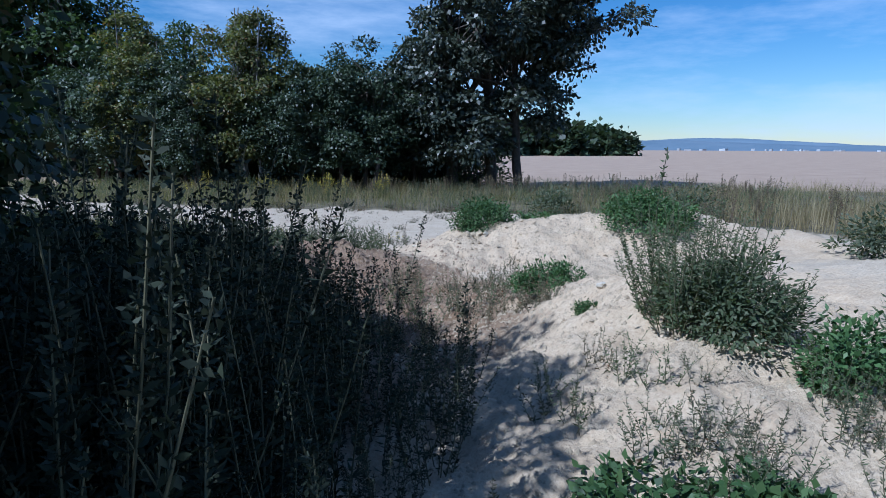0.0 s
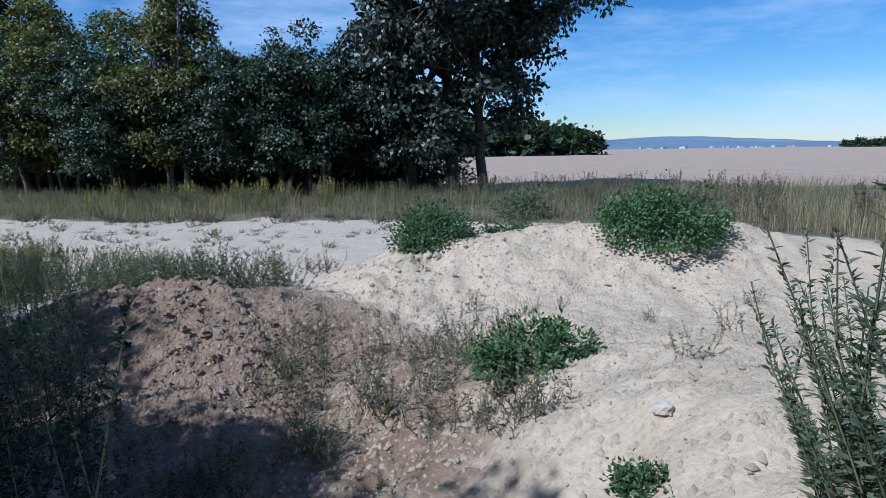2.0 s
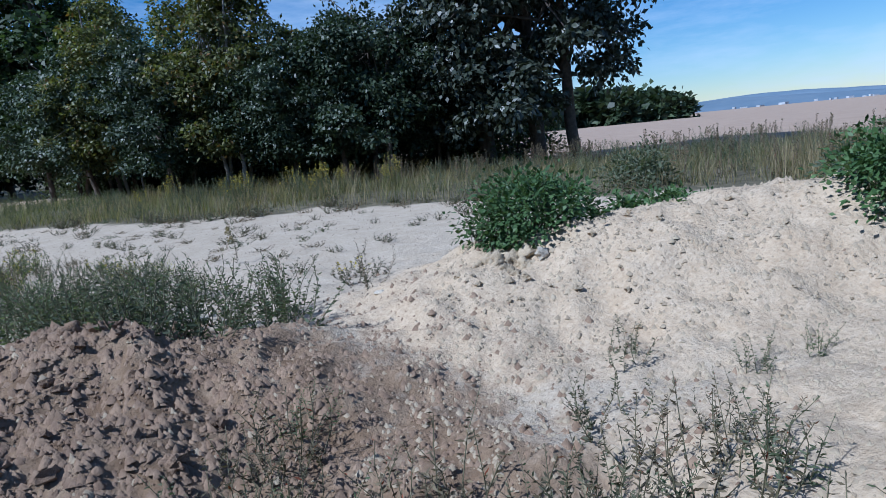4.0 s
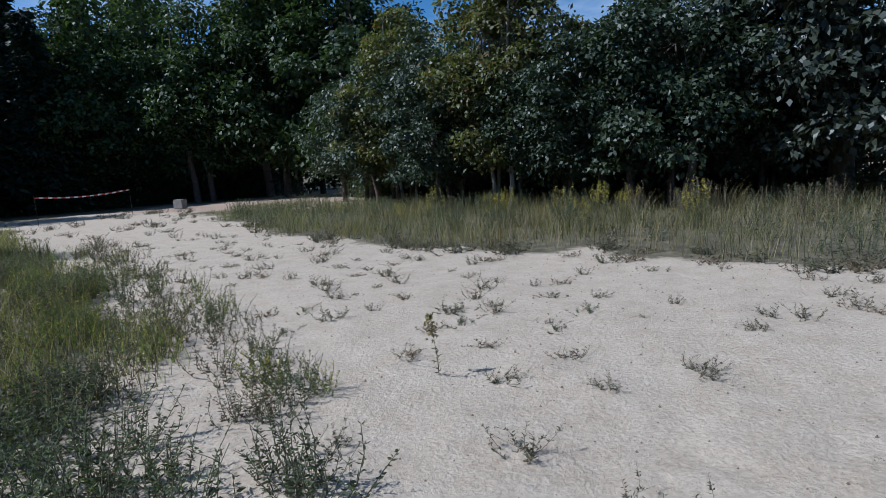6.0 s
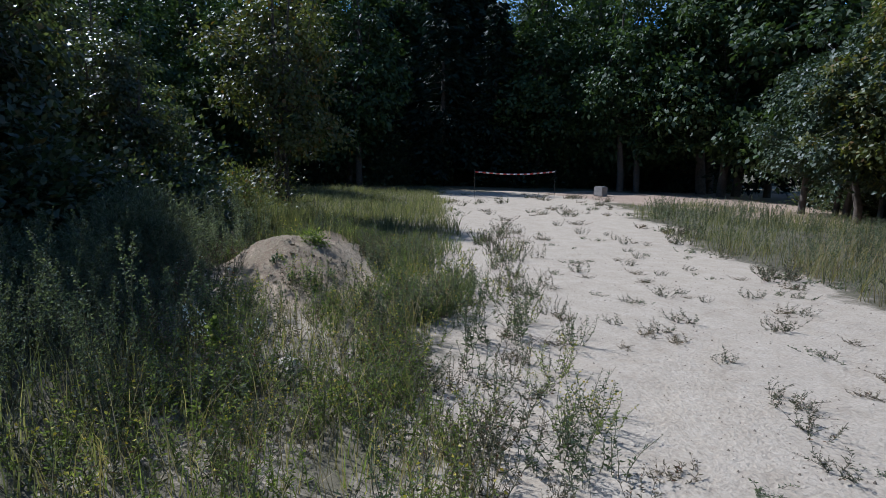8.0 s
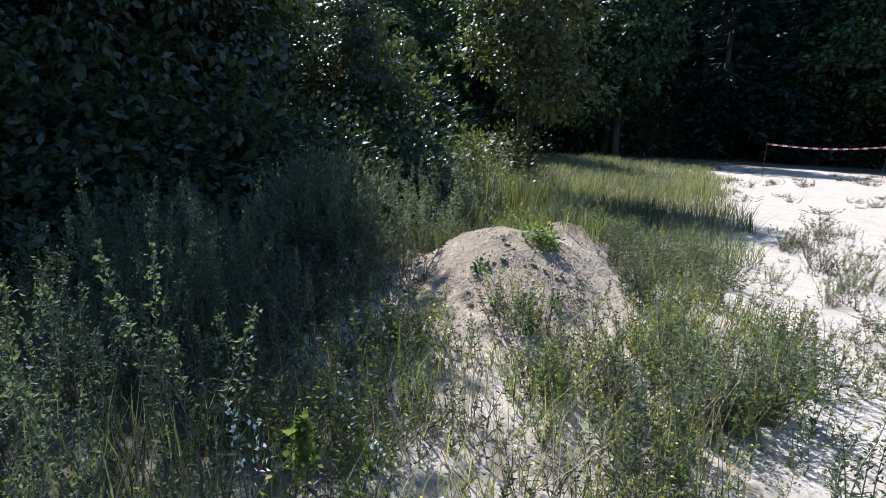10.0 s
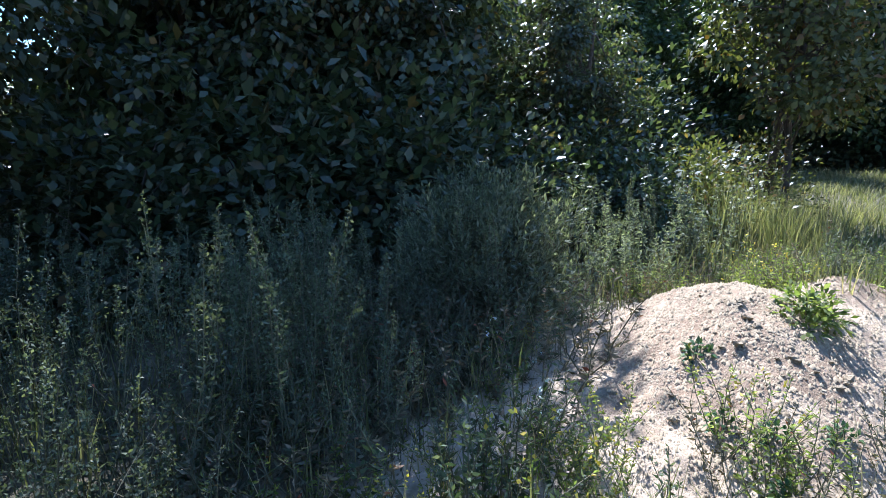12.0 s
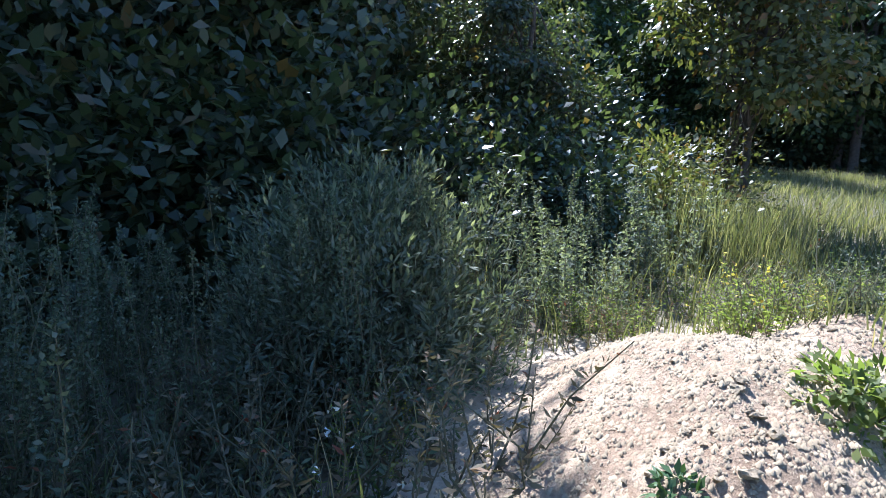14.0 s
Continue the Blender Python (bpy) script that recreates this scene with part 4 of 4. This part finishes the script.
for x, y in scatter(rng, 20, lambda x, y: 1.0, (-4.5, 22.5, 3.5, 26.5)):
    copy_thing(gold, place(x, y, rng.uniform(0, 360), rng.uniform(0.7, 1.15)))
for x, y in scatter(rng, 46, lambda x, y: 1.0 if y > 24 or x > 9 else 0.0, (1, 17, 17, 28.5)):
    copy_thing(brown, place(x, y, rng.uniform(0, 360), rng.uniform(0.7, 1.1)))
for x, y in scatter(rng, 180, lambda x, y: float(rooted_at(np.array(x), np.array(y)) > 0.6), (-14, 20.8, 16, 28.5)):
    copy_thing(green, place(x, y, rng.uniform(0, 360), rng.uniform(0.6, 1.15)))
# tall spikes, plumes and white heads beside the small mound
spike = herb("mullein_spike", place(-6.1, 14.75), "tall thin seed spike above the grass", "plant", 230, 1, 0.01, 0.85, 60, 0.035, 0.014, WILLOW, 0.0, 40, DRY, 0.1, None, "seed spikes", 0.005, 0.02)
for x, y, s in ((-8.6, 15.5, 0.95), (-9.0, 16.2, 0.9), (-8.0, 15.3, 0.7), (-9.6, 16.0, 0.8), (-7.1, 15.3, 0.75)):
    copy_thing(spike, place(x, y, 0, s))
herb("canadian_fleabane", place(-0.88, 13.9), "single yellow-green plume of a tall weed", "plant", 231, 1, 0.01, 0.8, 70, 0.05, 0.012, FRESH, 0.03, 160, FRESH, 0.1, None, "", 0.005, 0.04)
herb("white_flower_plant", place(-0.62, 13.93), "leaning stem with a row of fluffy white seed heads", "flower", 232, 2, 0.03, 0.82, 22, 0.05, 0.014, MUGWORT, 0.25, 24, WHITE, 0.1, None, "white flowers", 0.004, 0.02)
herb("yarrow", place(-0.95, 14.05), "white-flowered yarrow beside shaded weeds", "flower", 233, 3, 0.06, 0.75, 22, 0.05, 0.01, MUGWORT, 0.2, 14, WHITE, 0.1, None, "white flowers", 0.004, 0.016)
yarrow = herb("yarrow", place(-2.4, 13.75), "white-flowered yarrow at the mound's foot", "flower", 234, 4, 0.1, 0.45, 26, 0.05, 0.012, FRESH, 0.3, 6, WHITE, 0.1, None, "white flowers", 0.004, 0.02)
for x, y in ((-3.1, 13.3),):
    copy_thing(yarrow, place(x, y, rng.uniform(0, 360), 0.9))
bush("leafy_weed", place(-3.72, 14.6, 0, 1, -0.03), "bright green leafy weed on a clay mound", "weed", 240, 0.17, 0.15, 420, 0.055, 0.022, FRESH, 22, 10)
sprout = bush("leafy_weed", place(-2.82, 14.54), "small green sprout on clay", "weed", 241, 0.05, 0.06, 60, 0.035, 0.016, NETTLE, 8, 5, "sprouts on the mound")
for x, y in ((-2.8, 14.36), (-2.95, 14.75), (-3.2, 14.2), (-2.6, 14.6)):
    copy_thing(sprout, place(x, y, 0, rng.uniform(0.7, 1.2)))

# ---------------------------------------------------------------- tufts on the sand
tufts = [herb("weed_tuft", place(1.0 + 0.7 * k, 17.0 + 0.3 * k), "small grey-brown weed tuft on bare sand", "weed", 260 + k, n, 0.05, h, per, 0.032, 0.0085, mat, 0.9, 0, None, 0.02, DRY_STEM, "tufts on the sand", 0.002)
         for k, (n, h, per, mat) in enumerate(((13, 0.13, 24, TUFT), (12, 0.1, 20, DRY), (12, 0.19, 26, TUFT), (11, 0.085, 20, MUGWORT)))]


def pad(x, y):
    m, c2, r, f = soils(np.array(x), np.array(y))
    return float(r < 0.3 and m < 0.35 and c2 < 0.3) * (1.0 if off_path(x, y) > 0.35 else 0.0)


for x, y in scatter(rng, 225, pad, (-9.0, 13.6, 9.5, 21.0)):
    copy_thing(tufts[int(rng.integers(4))], place(x, y, rng.uniform(0, 360), rng.uniform(0.5, 1.25)))
for x, y in scatter(rng, 70, pad, (-24, 17.5, -9, 27)):
    copy_thing(tufts[int(rng.integers(4))], place(x, y, rng.uniform(0, 360), rng.uniform(1.0, 2.2)))
# creepers along the edge of the strip
for k in range(70):
    x = rng.uniform(-9, 9)
    y = 20.7 + (0.007 * (x - 2) ** 2 if x < 2 else 0) + ((-3 - x) * 0.22 if x < -3 else 0) - (max(0, x - 6) * 0.45) + rng.normal() * 0.3
    copy_thing(tufts[int(rng.integers(4))], place(x, y, rng.uniform(0, 360), rng.uniform(1.2, 2.4)))
herb("tall_weed", place(3.32, 15.74), "single tall thin weed with a yellowish tip on sand", "weed", 280, 1, 0.01, 0.56, 60, 0.05, 0.009, TUFT, 0.06, 70, STRAW, 0.05, DRY_STEM, "tall weeds on the sand", 0.004, 0.03)
herb("tall_weed", place(5.4, 14.05), "dry branching weed on sand", "weed", 281, 6, 0.06, 0.42, 26, 0.04, 0.01, TUFT, 0.5, 0, None, 0.05, DRY_STEM, "tall weeds on the sand", 0.003)
herb("tall_weed", place(5.12, 14.5), "weed with small yellow flowers on sand", "weed", 282, 6, 0.07, 0.34, 28, 0.045, 0.012, TUFT, 0.5, 4, YELLOW, 0.05, DRY_STEM, "tall weeds on the sand", 0.003)
for k, (x, y) in enumerate(((5.9, 10.9), (8.0, 9.75), (7.35, 11.9), (8.7, 10.9), (7.9, 12.6), (9.6, 12.4), (7.05, 12.55), (7.45, 8.0), (8.6, 12.1), (7.62, 12.5))):
    copy_thing(low[(0, 2, 5, 3)[k % 4]], place(x, y, 50 * k, 0.5 + 0.1 * (k % 4)))

# ---------------------------------------------------------------- stones and clods
def rock_mesh(seed, material, rough=0.28, flat=0.7, fine=2):
    """An uneven block of about one metre, of 42 corners."""
    rng = np.random.default_rng(seed)
    bm = bmesh.new()
    bmesh.ops.create_icosphere(bm, subdivisions=fine, radius=0.5)
    off = Vector(rng.uniform(-50, 50, 3))
    for v in bm.verts:
        k = 1 + rough * 2 * (noise.noise(v.co * 2.2 + off)) + rough * 0.9 * noise.noise(v.co * 6 + off) + rough * 0.5 * noise.noise(v.co * 15 + off)
        v.co = Vector((v.co.x * k * 1.1, v.co.y * k * 0.9, v.co.z * k * flat))
    me = bpy.data.meshes.new("stone")
    for f in bm.faces:
        f.smooth = fine > 2
    bm.to_mesh(me)
    bm.free()
    me.materials.append(material)
    return me


def rock(name, me, x, y, size, label, category, group="", sink=0.12, turn=0.0, tip=0.0):
    ob = new(name, me)
    ob.matrix_basis = Matrix.Translation((x, y, float(land(x, y)) + size * (0.35 - sink))) @ Euler((radians(tip), 0, radians(turn))).to_matrix().to_4x4() @ Matrix.Scale(size, 4)
    return tagged(ob, label, category, group)


pale = [rock_mesh(300 + k, STONE) for k in range(4)]
clods = [rock_mesh(310 + k, CLOD, 0.62, 0.8) for k in range(4)]
crumbs = [rock_mesh(340 + k, CRUMB, 0.55, 0.6) for k in range(5)]
sandy = [rock_mesh(320 + k, SANDCLOD, 0.6, 0.75) for k in range(4)]
rock("rock", rock_mesh(330, STONE, 0.2, 0.8, 3), 6.97, 14.35, 0.14, "angular pale block at a mound's crest", "rock", "", 0.0, 30, 20)
rock("stone", pale[1], 6.7, 13.68, 0.1, "white rounded stone on the mound's face", "stone", "", 0.0, 70)
lumps = [rock_mesh(331 + k, SANDCLOD, 0.55, 0.85, 3) for k in range(3)]
for k, (x, y, d) in enumerate(((6.4, 13.66, 0.13), (6.5, 13.72, 0.15), (6.34, 13.74, 0.1), (6.58, 13.64, 0.1), (6.46, 13.56, 0.09), (6.62, 13.76, 0.12), (6.28, 13.64, 0.07), (6.54, 13.5, 0.06))):
    rock("clod", lumps[k % 3], x, y, d, "grey overhanging lump of sandy soil under a bush", "clod", "lumps under the bush", 0.32, 67 * k, 30 * (k % 3) - 30)
rock("stone", pale[2], 7.69, 9.24, 0.075, "grey stone half sunk in sand", "stone", "", 0.15, 10)
rock("stone", pale[3], 5.54, 13.74, 0.07, "small white pebble on sand", "stone", "", 0.1, 10)
rock("stone", pale[0], -1.0, 14.38, 0.2, "pale flat stone among weeds", "stone", "", 0.2, 10)
for k, (x, y, s) in enumerate(((6.6, 13.45, 0.05), (6.3, 13.35, 0.04), (6.9, 13.25, 0.045), (6.15, 13.5, 0.035), (6.5, 13.15, 0.03))):
    rock("clod", sandy[k % 4], x, y, s, "sandy clod at the mound's foot", "clod", "clods at the mound's foot", 0.1, 40 * k)
rock("clod", rock_mesh(336, CLOD, 0.45, 0.8, 3), 4.42, 12.25, 0.13, "reddish-brown block of clay on a heap", "clod", "clods of the clay heap", 0.0, 20)
rock("clod", rock_mesh(334, CLOD, 0.25, 0.8, 3), 6.2, 9.6, 0.15, "rounded reddish clay lump in the hollow", "clod", "clods of the clay heap", 0.1, 20)
rock("clod", rock_mesh(335, CLOD, 0.25, 0.8, 3), 6.35, 9.5, 0.14, "rounded reddish clay lump in the hollow", "clod", "clods of the clay heap", 0.1, 80)
rng = np.random.default_rng(8)
for k in range(290):
    x, y = 4.75 + rng.normal() * 0.8, 11.7 + rng.normal() * 0.6
    if off_path(x, y) > 0.5:
        rock("clod", clods[k % 4], x, y, 0.02 + 0.06 * rng.random() ** 3, "rough brown clod of clay on a heap", "clod", "clods of the clay heap", 0.12, rng.uniform(0, 360), rng.uniform(-40, 40))
for k in range(260):
    a, r = rng.random() * 6.28, abs(rng.normal()) * 0.55
    x, y = (-3.4 + 1.15 * r * math.cos(a), 14.4 + 0.95 * r * math.sin(a)) if k % 3 else (-4.5 + 1.4 * r * math.cos(a), 14.4 + r * math.sin(a))
    rock("soil_lump", crumbs[k % 5], x, y, 0.01 + 0.034 * rng.random() ** 4, "crumbly pale clod on a clay mound", "clod", "clods of the small mound", 0.15, rng.uniform(0, 360), rng.uniform(-40, 40))
for k in range(240):
    t = rng.random()
    if k % 2:
        x, y = 6.2 + 3.7 * rng.random(), 12.7 + 1.3 * rng.random()
    else:
        x, y = 7.0 + 2.2 * rng.random(), 6.6 + 4.2 * rng.random()
    rock("stone", sandy[k % 4] if k % 6 else pale[k % 4], x, y, 0.01 + (0.045 if k % 6 else 0.03) * rng.random() ** 5, "small pale stone on a sand mound", "stone", "stones of the sand mounds", 0.1, rng.uniform(0, 360), rng.uniform(-30, 30))


def pebbles(name, label, n, seed, where, small, large, material):
    """Crumbs too small to count, as one sheet of little four-sided grains."""
    rng = np.random.default_rng(seed)
    pts = []
    while len(pts) < n:
        q = where(rng)
        pts.append(q)
    p = np.array(pts)
    base = np.stack([p[:, 0], p[:, 1], land(p[:, 0], p[:, 1])], 1)
    s = (small + (large - small) * rng.random(n) ** 3)[:, None, None]
    oct_v = np.array([(1, 0, -0.4), (0, 1, -0.4), (-1, 0, -0.4), (0, -1, -0.4), (0, 0, 0.8)], float)
    v = base[:, None] + oct_v[None] * s * rng.uniform(0.6, 1.3, (n, 5, 1)) + rng.normal(size=(n, 5, 3)) * s * 0.12
    f = np.array([(0, 1, 4), (1, 2, 4), (2, 3, 4), (3, 0, 4)])
    f = (f[None] + (np.arange(n) * 5)[:, None, None]).reshape(-1, 3)
    return tagged(new(name, mesh_np(name, v.reshape(-1, 3), f, material)), label, "gravel", kind="stuff")


pebbles("gravel", "fine crumbs and gravel on the sand mounds", 34000, 1, lambda r: (r.uniform(6.0, 10.5), r.uniform(6.2, 14.6)), 0.005, 0.026, SANDCLOD)
pebbles("gravel", "crumbled clay on the brown heap", 15000, 2, lambda r: (5.0 + r.normal() * 0.9, 11.4 + r.normal() * 0.9), 0.006, 0.034, CLOD)
pebbles("gravel", "coarse lumps of clay on the brown heap", 3200, 6, lambda r: (4.75 + r.normal() * 0.8, 11.65 + r.normal() * 0.7), 0.01, 0.032, CLOD)
pebbles("gravel", "pale dusty crumbs over the clay heap", 1800, 5, lambda r: (5.2 + r.normal() * 1.0, 11.3 + r.normal() * 1.0), 0.006, 0.026, SANDCLOD)
pebbles("gravel", "crumbled soil on the small mound", 26000, 3, lambda r: (-3.7 + r.normal() * 0.85, 14.35 + r.normal() * 0.55), 0.004, 0.016, CRUMB)
pebbles("gravel", "grit and litter on the sand track", 5200, 4, lambda r: (r.uniform(-6, 8), r.uniform(13.4, 20.5)), 0.004, 0.016, DRY_STEM)

# ---------------------------------------------------------------- the road's end
def post(x, y, tall):
    t = np.linspace(0, 1, 4)
    return mesh_np("post", *tube(np.stack([x + 0 * t, y + 0 * t, float(land(x, y)) - 0.1 + t * tall], 1), np.full(4, 0.009), 8), WOODGREY, True)


barrier = empty("barrier_tape", pose(0, 0, 0), "red and white barrier tape strung between two posts", "barrier")
A, B = Vector((-20.9, 21.6, 1.2)), Vector((-22.2, 25.9, 1.25))
part("post", post(A.x, A.y, 1.3), barrier)
part("post", post(B.x, B.y, 1.35), barrier)
for k in range(24):
    p, q = A.lerp(B, k / 24), A.lerp(B, (k + 1) / 24)
    p.z -= 0.12 * math.sin(math.pi * k / 24)
    q.z -= 0.12 * math.sin(math.pi * (k + 1) / 24)
    d = Vector((0.003, 0.001, 0))
    up = Vector((0, 0, 0.06))
    v = [p - d, q - d, q - d + up, p - d + up, p + d, q + d, q + d + up, p + d + up]
    part("tape_stripe", mesh_np("tape_stripe", [tuple(c2) for c2 in v], [(0, 1, 2, 3), (5, 4, 7, 6), (3, 2, 6, 7), (1, 0, 4, 5)], TAPE_W if k % 2 else TAPE_R), barrier, "white tape stripe" if k % 2 else "red tape stripe")


def block(name, m, sx, sy, sz, material, label, category):
    bm = bmesh.new()
    bmesh.ops.create_cube(bm, size=1.0)
    for v in bm.verts:
        v.co = Vector((v.co.x * sx, v.co.y * sy, (v.co.z + 0.5) * sz))
    bmesh.ops.bevel(bm, geom=bm.edges[:], offset=0.04, segments=2, affect="EDGES")
    me = bpy.data.meshes.new(name)
    bm.to_mesh(me)
    bm.free()
    me.materials.append(material)
    ob = new(name, me)
    ob.matrix_basis = m
    return tagged(ob, label, category)


block("concrete_block", place(-23.5, 29.0, 20), 0.6, 0.4, 0.5, CONCRETE, "pale concrete block at the forest edge", "block")

# ---------------------------------------------------------------- the distance
def ridge_line(name, label, yaw0, yaw1, dist, height, seed, material, steps=120, deep=300.0):
    """A long low hill with a slope facing the place."""
    v, f = [], []
    for k in range(steps + 1):
        t = k / steps
        a = radians(yaw0 + (yaw1 - yaw0) * t)
        h = height * (0.55 + 0.45 * noise.noise(Vector((t * 5 + seed, seed, 0)))) + height * 0.08 * noise.noise(Vector((t * 40, seed, 3)))
        h *= min(1.0, t * 8 + 0.2, (1 - t) * 8 + 0.2)
        for r, z in ((dist, -1.0), (dist + deep * 0.5, h * 0.7), (dist + deep, h), (dist + deep * 2, -1.0)):
            v.append((-math.sin(a) * r, math.cos(a) * r, z))
        if k:
            for j in range(3):
                b = (k - 1) * 4 + j
                f.append((b, b + 4, b + 5, b + 1))
    return tagged(new(name, mesh_np(name, v, f, material, True)), label, "hill", kind="structure")


ridge_line("backdrop_hills", "hills far beyond the field, blue haze put into their colour", 12, -75, 2600, 62, 3.0, HAZY_HILL)
ridge_line("backdrop_hills", "farther hills on the horizon, pale haze put into their colour", 4, -75, 3300, 80, 9.0, HAZY_HILL)
rng = np.random.default_rng(17)
for k in range(26):
    a = radians(-17 - 24 * rng.random())
    r = 2480 + rng.uniform(0, 90)
    s = rng.uniform(6, 15)
    ob = block("town_building", pose(-math.sin(a) * r, math.cos(a) * r, -1, 0, 0, rng.uniform(0, 90)), s * 2, s, rng.uniform(5, 10), PLASTER, "tiny white building of a far town", "building")
    ob["group"] = "buildings of the far town"
far_tree = bush("far_tree", pose(35, 175, -0.5), "dark broadleaf tree of a far wood", "tree", 400, 5.0, 9.0, 420, 2.3, 1.8, ROUND, 70, 12, "trees of the far wood", BARK)
for k in range(34):
    t = k / 33
    x, y = -2 + 48 * t + rng.normal() * 1.5, 165 + 12 * t + rng.normal() * 5
    copy_thing(far_tree, Matrix.Translation((x, y, -0.3)) @ Matrix.Rotation(rng.uniform(0, 6), 4, "Z") @ Matrix.Scale(rng.uniform(0.7, 1.15) * (1 - 0.35 * max(0, t - 0.7) / 0.3), 4))
for k in range(22):
    a = radians(-33 - 10 * k / 21)
    copy_thing(far_tree, Matrix.Translation((-math.sin(a) * 900, math.cos(a) * 900, -0.5)) @ Matrix.Rotation(rng.uniform(0, 6), 4, "Z") @ Matrix.Scale(rng.uniform(1.0, 1.5), 4))
